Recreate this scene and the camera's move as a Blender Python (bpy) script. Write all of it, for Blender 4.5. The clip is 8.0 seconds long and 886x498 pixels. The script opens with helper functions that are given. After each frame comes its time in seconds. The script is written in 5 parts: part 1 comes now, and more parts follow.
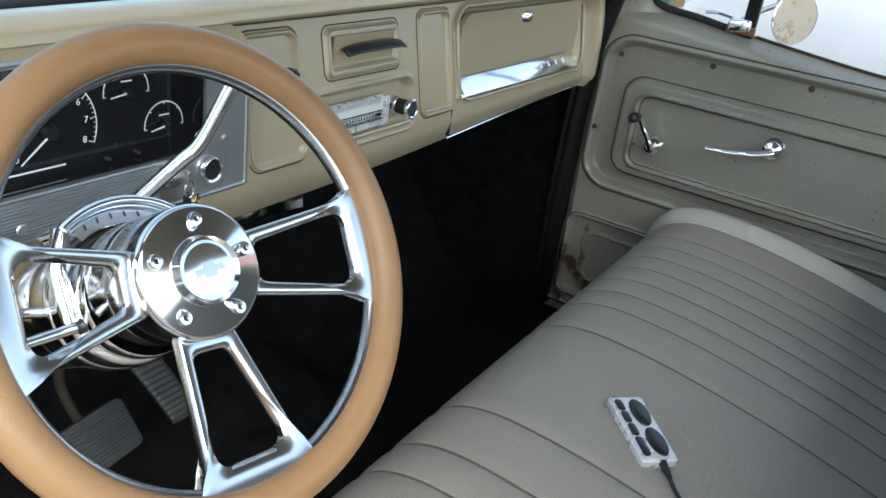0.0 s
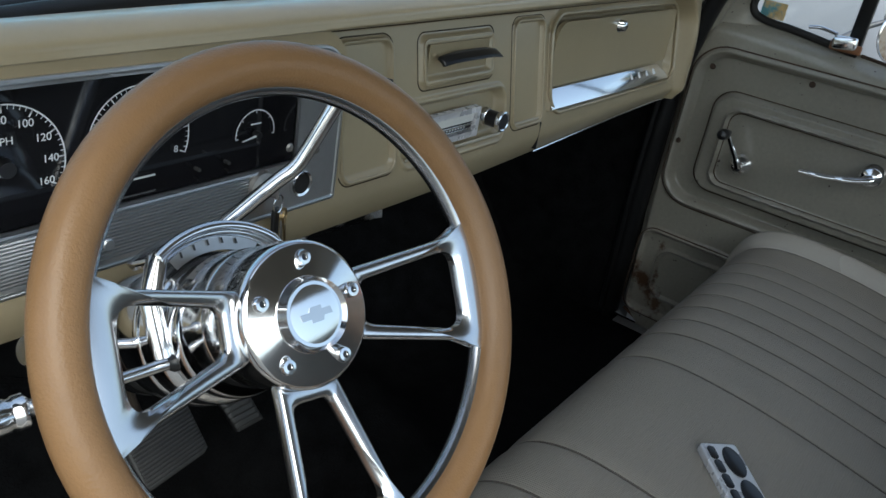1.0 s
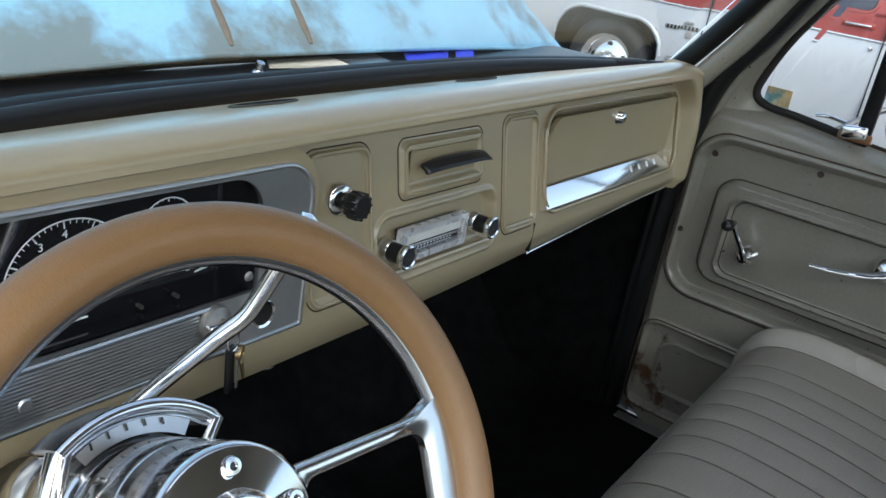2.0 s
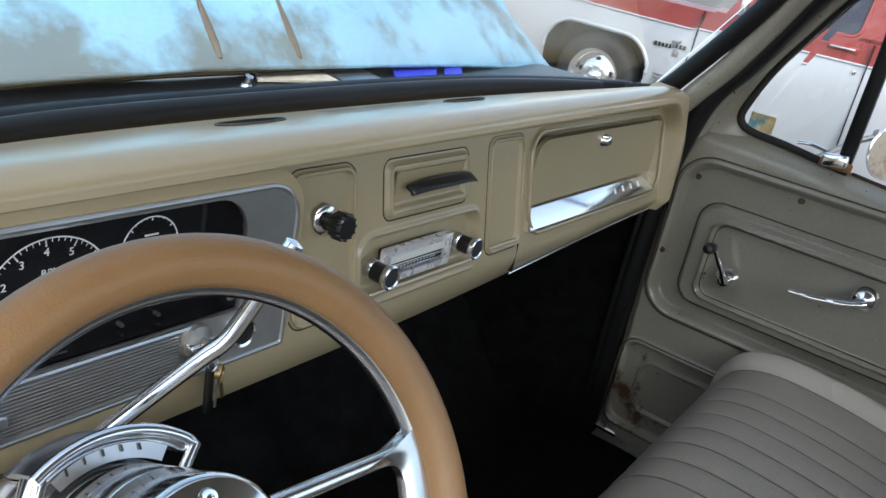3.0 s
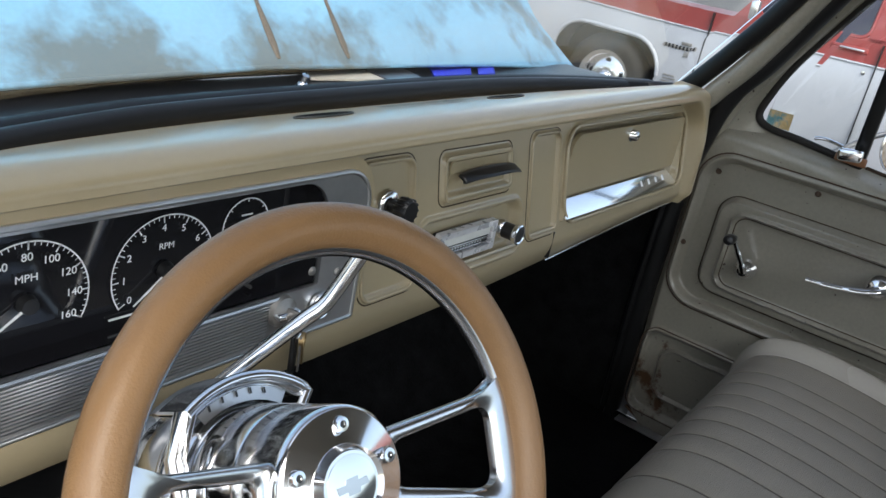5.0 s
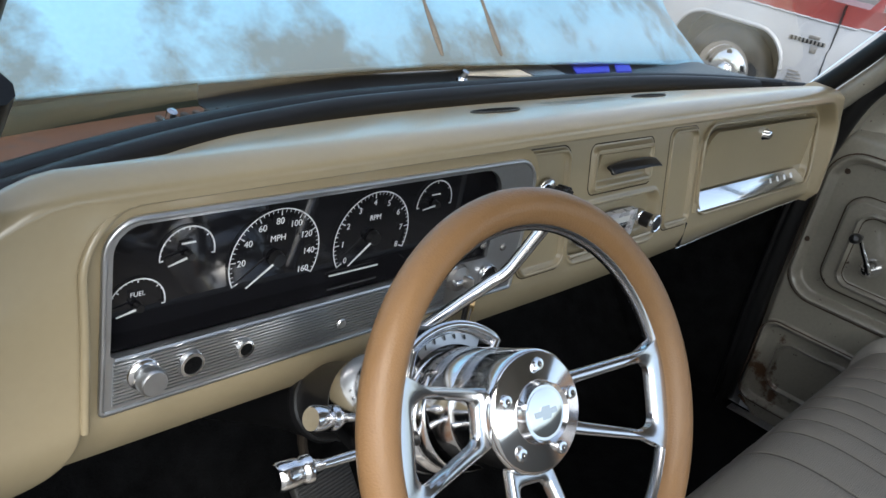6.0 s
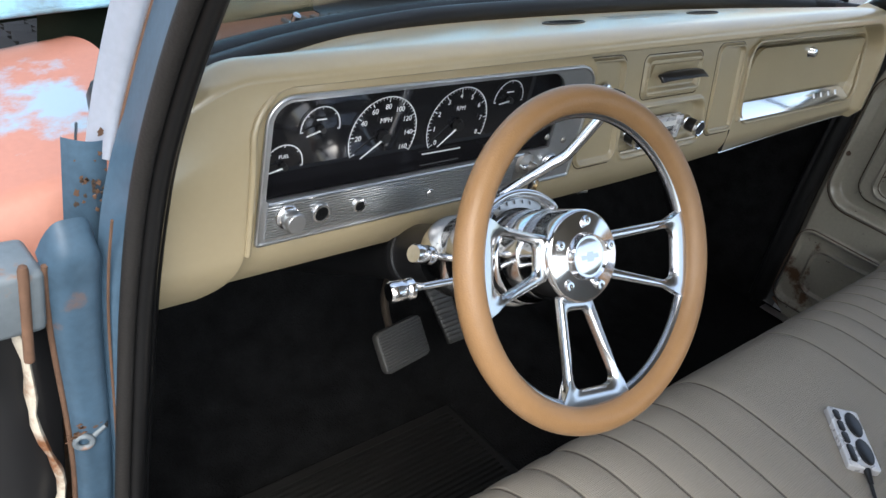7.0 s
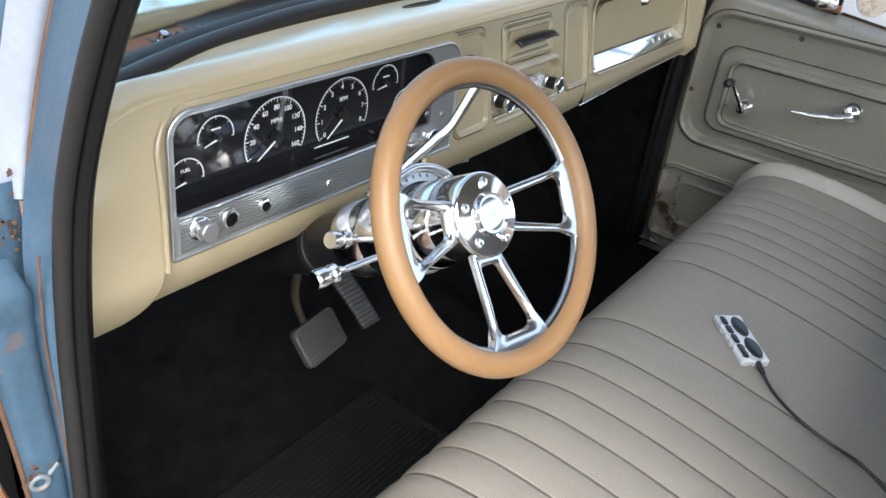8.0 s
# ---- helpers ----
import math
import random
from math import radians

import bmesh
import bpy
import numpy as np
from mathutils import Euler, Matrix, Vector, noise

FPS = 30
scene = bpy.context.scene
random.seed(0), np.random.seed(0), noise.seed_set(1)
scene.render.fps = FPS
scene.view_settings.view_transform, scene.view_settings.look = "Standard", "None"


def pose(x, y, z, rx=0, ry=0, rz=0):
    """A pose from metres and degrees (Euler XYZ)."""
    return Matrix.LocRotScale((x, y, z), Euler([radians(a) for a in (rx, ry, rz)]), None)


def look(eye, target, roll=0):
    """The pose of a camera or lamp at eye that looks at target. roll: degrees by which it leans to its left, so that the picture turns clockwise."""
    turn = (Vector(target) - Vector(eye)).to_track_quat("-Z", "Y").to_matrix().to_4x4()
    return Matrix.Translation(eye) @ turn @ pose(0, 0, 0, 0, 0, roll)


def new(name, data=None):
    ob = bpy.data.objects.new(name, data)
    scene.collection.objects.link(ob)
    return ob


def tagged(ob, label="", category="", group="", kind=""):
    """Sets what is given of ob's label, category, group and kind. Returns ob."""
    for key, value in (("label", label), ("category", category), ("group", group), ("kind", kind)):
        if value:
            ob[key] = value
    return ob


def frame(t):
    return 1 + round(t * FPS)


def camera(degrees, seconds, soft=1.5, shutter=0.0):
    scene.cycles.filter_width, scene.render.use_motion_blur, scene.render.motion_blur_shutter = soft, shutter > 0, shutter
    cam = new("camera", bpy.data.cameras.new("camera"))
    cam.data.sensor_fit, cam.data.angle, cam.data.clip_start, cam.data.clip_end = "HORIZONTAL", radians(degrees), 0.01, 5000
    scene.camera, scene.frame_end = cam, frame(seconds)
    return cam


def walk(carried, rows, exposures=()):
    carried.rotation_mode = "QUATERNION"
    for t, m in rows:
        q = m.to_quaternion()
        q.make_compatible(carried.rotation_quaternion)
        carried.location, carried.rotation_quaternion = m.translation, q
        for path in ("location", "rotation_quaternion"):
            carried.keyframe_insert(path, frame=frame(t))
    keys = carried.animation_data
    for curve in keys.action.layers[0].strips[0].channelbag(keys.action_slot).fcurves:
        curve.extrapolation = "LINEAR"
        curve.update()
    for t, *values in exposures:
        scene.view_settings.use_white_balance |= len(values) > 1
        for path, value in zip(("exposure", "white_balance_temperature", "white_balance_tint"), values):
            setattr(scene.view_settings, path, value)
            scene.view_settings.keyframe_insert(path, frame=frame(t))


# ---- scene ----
cam = camera(57.0, 8.0)
PATH = [
    (0, (-0.772, -0.308, 1.473), (0.815, 0.576, 0.635), 8.3),
    (0.5, (-0.777, -0.277, 1.473), (0.751, 0.683, 0.611), 8.9),
    (1, (-0.751, -0.238, 1.476), (0.766, 0.729, 0.603), 10.1),
    (1.5, (-0.67, -0.22, 1.494), (0.883, 0.757, 0.698), 8.2),
    (2, (-0.664, -0.187, 1.501), (0.889, 0.829, 0.755), 10.0),
    (2.2, (-0.671, -0.178, 1.509), (0.872, 0.859, 0.771), 10.9),
    (3.3, (-0.656, -0.186, 1.515), (0.955, 0.767, 0.811), 12.3),
    (3.5, (-0.652, -0.188, 1.516), (0.991, 0.721, 0.828), 12.0),
    (4, (-0.652, -0.204, 1.517), (1.051, 0.604, 0.849), 11.1),
    (4.5, (-0.671, -0.196, 1.515), (1.012, 0.645, 0.836), 10.8),
    (5, (-0.747, -0.188, 1.513), (0.825, 0.816, 0.792), 11.8),
    (5.2, (-0.772, -0.187, 1.515), (0.761, 0.87, 0.785), 11.6),
    (6.3, (-0.912, -0.235, 1.551), (0.426, 0.982, 0.699), 12.2),
    (6.5, (-0.944, -0.267, 1.563), (0.345, 0.948, 0.634), 12.9),
    (7, (-1.007, -0.309, 1.578), (0.268, 0.853, 0.567), 13.3),
    (7.5, (-1.051, -0.31, 1.568), (0.378, 0.691, 0.591), 10.6),
    (8, (-1.064, -0.318, 1.584), (0.402, 0.62, 0.599), 7.8),
]
EXPOSURES = [(0, 1.81, 5960, 0), (0.5, 1.37, 5960, 0), (1, 0.82, 5960, 0), (1.5, 1.06, 6000, 0.5), (2, 1.29, 6050, 1.5), (3.5, 1.48, 6250, 5), (4, 1.56, 6250, 6), (4.5, 1.53, 6250, 5), (5, 1.22, 6250, 5), (6.5, 1.28, 6300, 6), (7, 1.55, 6270, 6), (7.5, 1.76, 6250, 6), (8, 2.02, 6250, 6)]
walk(cam, [(t, look(eye, target, roll)) for t, eye, target, roll in PATH], EXPOSURES)

# ---- light ----
world = bpy.data.worlds.new("sky_world")
scene.world = world
world.use_nodes = True
wn = world.node_tree
sky = wn.nodes.new("ShaderNodeTexSky")
sky.sky_type = "NISHITA"
sky.sun_disc = False
sky.sun_elevation, sky.sun_rotation = radians(50), radians(232)
sky.air_density, sky.dust_density = 1.0, 3.0
haze = wn.nodes.new("ShaderNodeHueSaturation")  # thin cloud greys the sky
haze.inputs["Saturation"].default_value = 0.75
wn.links.new(sky.outputs[0], haze.inputs["Color"])
wn.links.new(haze.outputs[0], wn.nodes["Background"].inputs[0])
wn.nodes["Background"].inputs[1].default_value = 0.15
sun = new("sun", bpy.data.lights.new("sun", "SUN"))
sun.data.energy, sun.data.angle, sun.data.color = 0.95, radians(50), (1.0, 0.97, 0.92)
sun.matrix_world = look((-1.5, -3.3, 4.2), (0, 0, 1))


# ---- materials ----
def principled(name, base, rough=0.5, metal=0.0, vary=0.12, scale=9.0, fine=160.0, bump=0.0, bump_scale=400.0, coat=0.0, stain=None, stain_at=0.6, stain_scale=5.0, spec=0.5, spots=None, weave=0.0, patch=None):
    """A surface with two scales of variation, optional relief and an optional second colour in patches."""
    m = bpy.data.materials.new(name)
    m.use_nodes = True
    nt = m.node_tree
    b = nt.nodes["Principled BSDF"]
    co = nt.nodes.new("ShaderNodeTexCoord")
    big = nt.nodes.new("ShaderNodeTexNoise")
    big.inputs["Scale"].default_value, big.inputs["Detail"].default_value = scale, 2.5
    small = nt.nodes.new("ShaderNodeTexNoise")
    small.inputs["Scale"].default_value, small.inputs["Detail"].default_value = fine, 3
    for n in (big, small):
        nt.links.new(co.outputs["Object"], n.inputs["Vector"])
    add = nt.nodes.new("ShaderNodeMath")
    add.operation = "MULTIPLY_ADD"
    add.inputs[1].default_value = 0.45
    nt.links.new(small.outputs[0], add.inputs[0])
    nt.links.new(big.outputs[0], add.inputs[2])
    ramp = nt.nodes.new("ShaderNodeMapRange")
    ramp.inputs[1].default_value, ramp.inputs[2].default_value = 0.35, 1.1
    ramp.inputs[3].default_value, ramp.inputs[4].default_value = 1 - vary, 1 + vary
    nt.links.new(add.outputs[0], ramp.inputs[0])
    mul = nt.nodes.new("ShaderNodeVectorMath")
    mul.operation = "SCALE"
    mul.inputs[0].default_value = base[:3]
    nt.links.new(ramp.outputs[0], mul.inputs["Scale"])
    colour = mul.outputs[0]
    rr = nt.nodes.new("ShaderNodeMapRange")
    rr.inputs[1].default_value, rr.inputs[2].default_value = 0.3, 0.75
    rr.inputs[3].default_value, rr.inputs[4].default_value = max(rough * 0.94, 0.02), min(rough * 1.06, 1)
    nt.links.new(big.outputs[0], rr.inputs[0])
    nt.links.new(rr.outputs[0], b.inputs["Roughness"])
    if stain:
        st = nt.nodes.new("ShaderNodeTexNoise")
        st.inputs["Scale"].default_value, st.inputs["Detail"].default_value, st.inputs["Roughness"].default_value = stain_scale, 8, 0.65
        nt.links.new(co.outputs["Object"], st.inputs["Vector"])
        edge = nt.nodes.new("ShaderNodeMapRange")
        edge.inputs[1].default_value, edge.inputs[2].default_value = stain_at - 0.04, stain_at + 0.05
        level = st.outputs[0]
        if patch:
            far = nt.nodes.new("ShaderNodeVectorMath")
            far.operation = "DISTANCE"
            far.inputs[1].default_value = patch[0]
            nt.links.new(co.outputs["Object"], far.inputs[0])
            near = nt.nodes.new("ShaderNodeMapRange")
            near.inputs[1].default_value, near.inputs[2].default_value = 0.0, patch[1] * 2
            near.inputs[3].default_value, near.inputs[4].default_value = 0.25, -0.25
            nt.links.new(far.outputs["Value"], near.inputs[0])
            both = nt.nodes.new("ShaderNodeMath")
            nt.links.new(level, both.inputs[0])
            nt.links.new(near.outputs[0], both.inputs[1])
            level = both.outputs[0]
        nt.links.new(level, edge.inputs[0])
        mix = nt.nodes.new("ShaderNodeMix")
        mix.data_type = "RGBA"
        mix.inputs["B"].default_value = (*stain, 1)
        nt.links.new(edge.outputs[0], mix.inputs["Factor"])
        nt.links.new(colour, mix.inputs["A"])
        colour = mix.outputs["Result"]
    if spots:
        sp = nt.nodes.new("ShaderNodeTexNoise")
        sp.inputs["Scale"].default_value, sp.inputs["Detail"].default_value = 95, 3
        nt.links.new(co.outputs["Object"], sp.inputs["Vector"])
        lim = nt.nodes.new("ShaderNodeMapRange")
        lim.inputs[1].default_value, lim.inputs[2].default_value = 0.715, 0.735
        nt.links.new(sp.outputs[0], lim.inputs[0])
        mx = nt.nodes.new("ShaderNodeMix")
        mx.data_type = "RGBA"
        mx.inputs["B"].default_value = (*spots, 1)
        nt.links.new(lim.outputs[0], mx.inputs["Factor"])
        nt.links.new(colour, mx.inputs["A"])
        colour = mx.outputs["Result"]
    nt.links.new(colour, b.inputs["Base Color"])
    if weave:
        total = None
        for axis in ("X", "Y"):
            wv = nt.nodes.new("ShaderNodeTexWave")
            wv.bands_direction = axis
            wv.inputs["Scale"].default_value, wv.inputs["Distortion"].default_value = 125, 0.6
            nt.links.new(co.outputs["Object"], wv.inputs["Vector"])
            if total is None:
                total = wv.outputs["Fac"]
            else:
                mm = nt.nodes.new("ShaderNodeMath")
                mm.operation = "MULTIPLY"
                nt.links.new(total, mm.inputs[0])
                nt.links.new(wv.outputs["Fac"], mm.inputs[1])
                total = mm.outputs[0]
        wb = nt.nodes.new("ShaderNodeBump")
        wb.inputs["Strength"].default_value, wb.inputs["Distance"].default_value = weave, 0.0012
        nt.links.new(total, wb.inputs["Height"])
        nt.links.new(wb.outputs[0], b.inputs["Normal"])
    b.inputs["Metallic"].default_value = metal
    b.inputs["Specular IOR Level"].default_value = spec
    b.inputs["Coat Weight"].default_value = coat
    b.inputs["Coat Roughness"].default_value = 0.15
    if bump:
        bn = nt.nodes.new("ShaderNodeTexNoise")
        bn.inputs["Scale"].default_value, bn.inputs["Detail"].default_value = bump_scale, 2
        nt.links.new(co.outputs["Object"], bn.inputs["Vector"])
        bb = nt.nodes.new("ShaderNodeBump")
        bb.inputs["Strength"].default_value, bb.inputs["Distance"].default_value = bump, 0.002
        nt.links.new(bn.outputs[0], bb.inputs["Height"])
        nt.links.new(bb.outputs[0], b.inputs["Normal"])
    return m


DASH = principled("tan_dash_paint", (0.36, 0.295, 0.185), 0.30, vary=0.06, bump=0.03, bump_scale=900, coat=0.7)
DOOR = principled("worn_grey_beige_paint", (0.235, 0.218, 0.18), 0.36, vary=0.25, scale=4, coat=0.35, bump=0.06, bump_scale=60, stain=(0.12, 0.085, 0.05), stain_at=0.68, stain_scale=9, spots=(0.05, 0.04, 0.03))
SEAT = principled("grey_beige_woven_vinyl", (0.248, 0.223, 0.189), 0.5, vary=0.08, scale=4, weave=0.4)
SEAM_SHADE = principled("dark_taupe_seam_shade", (0.082, 0.070, 0.058), 0.7, vary=0.2)
SILVERCASE = principled("brushed_silver_plastic", (0.66, 0.66, 0.68), 0.28, 0.4, vary=0.08, scale=60)
RIBRUST = principled("grey_brown_rust_stain", (0.095, 0.07, 0.052), 0.75, vary=0.35, scale=30, bump=0.3, bump_scale=200)
BOLSTER = principled("smooth_grey_beige_vinyl", (0.40, 0.37, 0.325), 0.28, vary=0.06, scale=5, bump=0.06, bump_scale=500)
LEATHER = principled("tan_leather", (0.255, 0.143, 0.064), 0.36, vary=0.1, scale=14, bump=0.18, bump_scale=700, spec=0.4)
CHROME = principled("polished_aluminium", (0.86, 0.86, 0.87), 0.15, 1.0, vary=0.03)
DARKALU = principled("dull_polished_aluminium", (0.42, 0.43, 0.45), 0.24, 1.0, vary=0.06, scale=25)
DARKRUST = principled("dark_rust", (0.048, 0.029, 0.018), 0.85, vary=0.35, scale=40)
POLISHED = principled("mirror_polished_aluminium", (0.80, 0.80, 0.81), 0.13, 1.0, vary=0.03, scale=25)
DOORSKIN = principled("worn_grey_beige_door_paint", (0.225, 0.21, 0.175), 0.33, vary=0.22, scale=4, coat=0.4, bump=0.06, bump_scale=60, stain=(0.075, 0.038, 0.018), stain_at=0.70, stain_scale=22, spots=(0.05, 0.035, 0.025), patch=((0.757, 0.25, 0.70), 0.17))
ALU = principled("satin_polished_aluminium", (0.64, 0.645, 0.66), 0.22, 1.0, vary=0.04, scale=30)
BRUSHED = principled("satin_aluminium", (0.62, 0.63, 0.645), 0.34, 0.95, vary=0.1, scale=20)
RUBBER = principled("black_rubber", (0.006, 0.006, 0.0065), 0.36, vary=0.2, scale=12, bump=0.05, spec=0.3)
CARPET = principled("black_carpet", (0.0066, 0.0067, 0.0071), 0.95, vary=0.85, scale=30, fine=230, bump=1.0, bump_scale=300, spec=0.08)
BLACK = principled("black_plastic", (0.012, 0.012, 0.013), 0.3, vary=0.1)
BLUE = principled("faded_blue_paint", (0.048, 0.083, 0.122), 0.38, spec=0.3, vary=0.45, scale=9, stain=(0.20, 0.10, 0.05), stain_at=0.70, stain_scale=8)
PATINA = principled("pale_blue_patina", (0.21, 0.42, 0.58), 0.38, vary=0.2, scale=5, stain=(0.11, 0.155, 0.175), stain_at=0.565, stain_scale=3.2)
PRIMER = principled("salmon_primer_patina", (0.37, 0.16, 0.112), 0.5, vary=0.15, scale=5, stain=(0.25, 0.33, 0.41), stain_at=0.57, stain_scale=8, patch=((-0.745, 0.43, 1.240), 0.085))
BROWNCOWL = principled("rust_brown_cowl_paint", (0.10, 0.050, 0.028), 0.7, vary=0.3, scale=9, stain=(0.05, 0.05, 0.048), stain_at=0.62, stain_scale=9)
BAY = principled("dark_grey_green_paint", (0.011, 0.016, 0.0105), 0.75, spec=0.12, vary=0.3, scale=7, stain=(0.05, 0.055, 0.05), stain_at=0.72, stain_scale=14)
SILVER = principled("faded_silver_paint", (0.43, 0.44, 0.47), 0.3, 0.1, vary=0.1, scale=2)
RED = principled("faded_red_paint", (0.25, 0.04, 0.035), 0.35, vary=0.15, scale=3)
GROUND = principled("dusty_asphalt", (0.16, 0.15, 0.135), 0.9, vary=0.25, scale=1.2, fine=40, bump=0.5, bump_scale=60)
RUST = principled("rust", (0.11, 0.058, 0.034), 0.85, vary=0.35, scale=30, bump=0.4, bump_scale=200)
RUSTY = principled("rusted_blue_steel", (0.26, 0.20, 0.15), 0.6, vary=0.3, scale=12, bump=0.4, bump_scale=80, stain=(0.20, 0.085, 0.035), stain_at=0.47, stain_scale=11)
MOULDING = principled("weathered_bare_metal", (0.44, 0.48, 0.57), 0.32, 0.5, vary=0.15, scale=8, stain=(0.12, 0.16, 0.22), stain_at=0.66, stain_scale=9)
HINGE = principled("worn_grey_paint", (0.12, 0.14, 0.155), 0.45, vary=0.3, scale=20, stain=(0.20, 0.10, 0.05), stain_at=0.62, stain_scale=20)
PEEL = principled("peeling_cream_paint", (0.50, 0.45, 0.37), 0.6, vary=0.2, scale=15, bump=0.4, bump_scale=70, stain=(0.19, 0.075, 0.03), stain_at=0.52, stain_scale=13)
ARM = principled("worn_pedal_arm", (0.07, 0.055, 0.042), 0.5, 0.3, vary=0.3, scale=30)
# brown for shade painted into the dash creases and for grime on the door
SHADE_GRIME = principled("brown_shade_and_grime", (0.055, 0.042, 0.028), 0.85, vary=0.4, scale=40, spec=0.1)
BRIGHT = principled("bright_mirror_trim", (0.92, 0.92, 0.92), 0.12, 1.0, vary=0.02)
STEEL = principled("dull_steel", (0.35, 0.33, 0.31), 0.45, 0.8, vary=0.25, scale=40)
GAUGE = principled("gloss_black_gauge_face", (0.010, 0.010, 0.012), 0.06, vary=0.1)
MARK = principled("white_gauge_print", (0.75, 0.76, 0.78), 0.5, vary=0.02)
GREY = principled("grey_ribbed_rubber", (0.050, 0.049, 0.047), 0.55, vary=0.25, scale=30)
BRASS = principled("worn_brass", (0.45, 0.32, 0.16), 0.35, 0.9, vary=0.2, scale=60)
TYRE = principled("tyre_rubber", (0.02, 0.02, 0.021), 0.75, vary=0.25, scale=20, bump=0.2)
BLUESTRIP = principled("bright_blue_strip", (0.035, 0.045, 0.62), 0.5, vary=0.15, scale=20)
PAPER = principled("sun-bleached_cardboard", (0.62, 0.56, 0.46), 0.8, vary=0.15, scale=14)
DARKGLASS = principled("dark_tinted_glass", (0.03, 0.03, 0.045), 0.05, vary=0.1)
STICKER = principled("faded_sticker_print", (0.62, 0.45, 0.20), 0.6, vary=0.3, scale=40, stain=(0.12, 0.32, 0.36), stain_at=0.52, stain_scale=22)
MATRUB = principled("mat_rubber", (0.0105, 0.0102, 0.0098), 0.52, vary=0.3, scale=25, bump=0.15, spec=0.34)
DIAL = principled("pale_radio_dial", (0.75, 0.74, 0.70), 0.3, vary=0.1)
OLDRUB = principled("sun-browned_rubber", (0.0092, 0.0076, 0.0068), 0.7, vary=0.3, scale=25, bump=0.3)
# the warm tint and patches paint a blurred reflection into the mirror
MIRROR = principled("mirror_glass", (0.78, 0.70, 0.60), 0.10, 1.0, vary=0.1, stain=(0.42, 0.30, 0.18), stain_at=0.60, stain_scale=24)
FOIL = principled("crinkled_foil", (0.75, 0.75, 0.76), 0.22, 1.0, vary=0.1, bump=1.0, bump_scale=90)
GLASS = bpy.data.materials.new("clear_glass")
GLASS.use_nodes = True
g = GLASS.node_tree.nodes["Principled BSDF"]
g.inputs["Transmission Weight"].default_value, g.inputs["Roughness"].default_value, g.inputs["IOR"].default_value = 1.0, 0.0, 1.45
g.inputs["Base Color"].default_value = (0.96, 0.98, 0.98, 1)


# ---- mesh helpers ----
def part(name, bm, material, parent=None, label="", smooth=True):
    """Links a bmesh, or a pair of vertices and faces, as one mesh object under a thing or a part."""
    me = bpy.data.meshes.new(name)
    if isinstance(bm, tuple):
        me.from_pydata([tuple(v) for v in bm[0]], [], bm[1])
        bm2 = bmesh.new()
        bm2.from_mesh(me)
        bmesh.ops.recalc_face_normals(bm2, faces=bm2.faces)
        bm2.to_mesh(me)
        bm2.free()
    else:
        bmesh.ops.recalc_face_normals(bm, faces=bm.faces)
        bm.to_mesh(me)
        bm.free()
    me.materials.append(material)
    for p in me.polygons:
        p.use_smooth = smooth
    if smooth:
        me.set_sharp_from_angle(angle=radians(50))
    ob = new(name, me)
    if parent:
        ob.parent = parent
    if label:
        tagged(ob, label)
    return ob


def thing(name, label, category, group="", kind="", at=(0, 0, 0)):
    """An Empty that carries the parts of one thing; the parts keep world coordinates."""
    e = new(name)
    e.empty_display_size = 0.05
    return tagged(e, label, category, group, kind)


UPRIGHT = Matrix(((1, 0, 0, 0), (0, 0, -1, 0), (0, 1, 0, 0), (0, 0, 0, 1)))  # x right, y up, z towards the seat


def settle(m, *things):
    """Moves whole things, with all the parts under them, by the matrix m."""
    for top in things:
        for ob in [top] + list(top.children_recursive):
            if ob.type == "MESH":
                ob.data.transform(m)
            elif ob.type == "FONT":
                ob.matrix_world = m @ ob.matrix_world


def sheet(fn, us, vs):
    """A grid of points fn(u, v)."""
    verts = [fn(u, v) for u in us for v in vs]
    n = len(vs)
    faces = [(i * n + j, (i + 1) * n + j, (i + 1) * n + j + 1, i * n + j + 1) for i in range(len(us) - 1) for j in range(n - 1)]
    return verts, faces


def steps(a, b, n):
    return [a + (b - a) * i / n for i in range(n + 1)]


def join(*sets):
    verts, faces = [], []
    for v, f in sets:
        k = len(verts)
        verts += list(v)
        faces += [tuple(i + k for i in q) for q in f]
    return verts, faces


def moved(vf, m):
    return [tuple(m @ Vector(v)) for v in vf[0]], vf[1]


def box(x0, x1, y0, y1, z0, z1, bevel=0.003, seg=2):
    bm = bmesh.new()
    bmesh.ops.create_cube(bm, size=1)
    for v in bm.verts:
        v.co = ((x0 + x1) / 2 + v.co.x * (x1 - x0), (y0 + y1) / 2 + v.co.y * (y1 - y0), (z0 + z1) / 2 + v.co.z * (z1 - z0))
    if bevel:
        bmesh.ops.bevel(bm, geom=list(bm.edges), offset=bevel, segments=seg, affect="EDGES", profile=0.5)
    me = bpy.data.meshes.new("tmp")
    bm.to_mesh(me)
    bm.free()
    out = [tuple(v.co) for v in me.vertices], [tuple(p.vertices) for p in me.polygons]
    bpy.data.meshes.remove(me)
    return out


def basis(origin, axis, up=(0, 0, 1)):
    """A frame whose z runs along axis."""
    z = Vector(axis).normalized()
    x = Vector(up).cross(z)
    if x.length < 1e-4:
        x = Vector((1, 0, 0)).cross(z)
    x.normalize()
    y = z.cross(x)
    return Matrix(((x.x, y.x, z.x, origin[0]), (x.y, y.y, z.y, origin[1]), (x.z, y.z, z.z, origin[2]), (0, 0, 0, 1)))


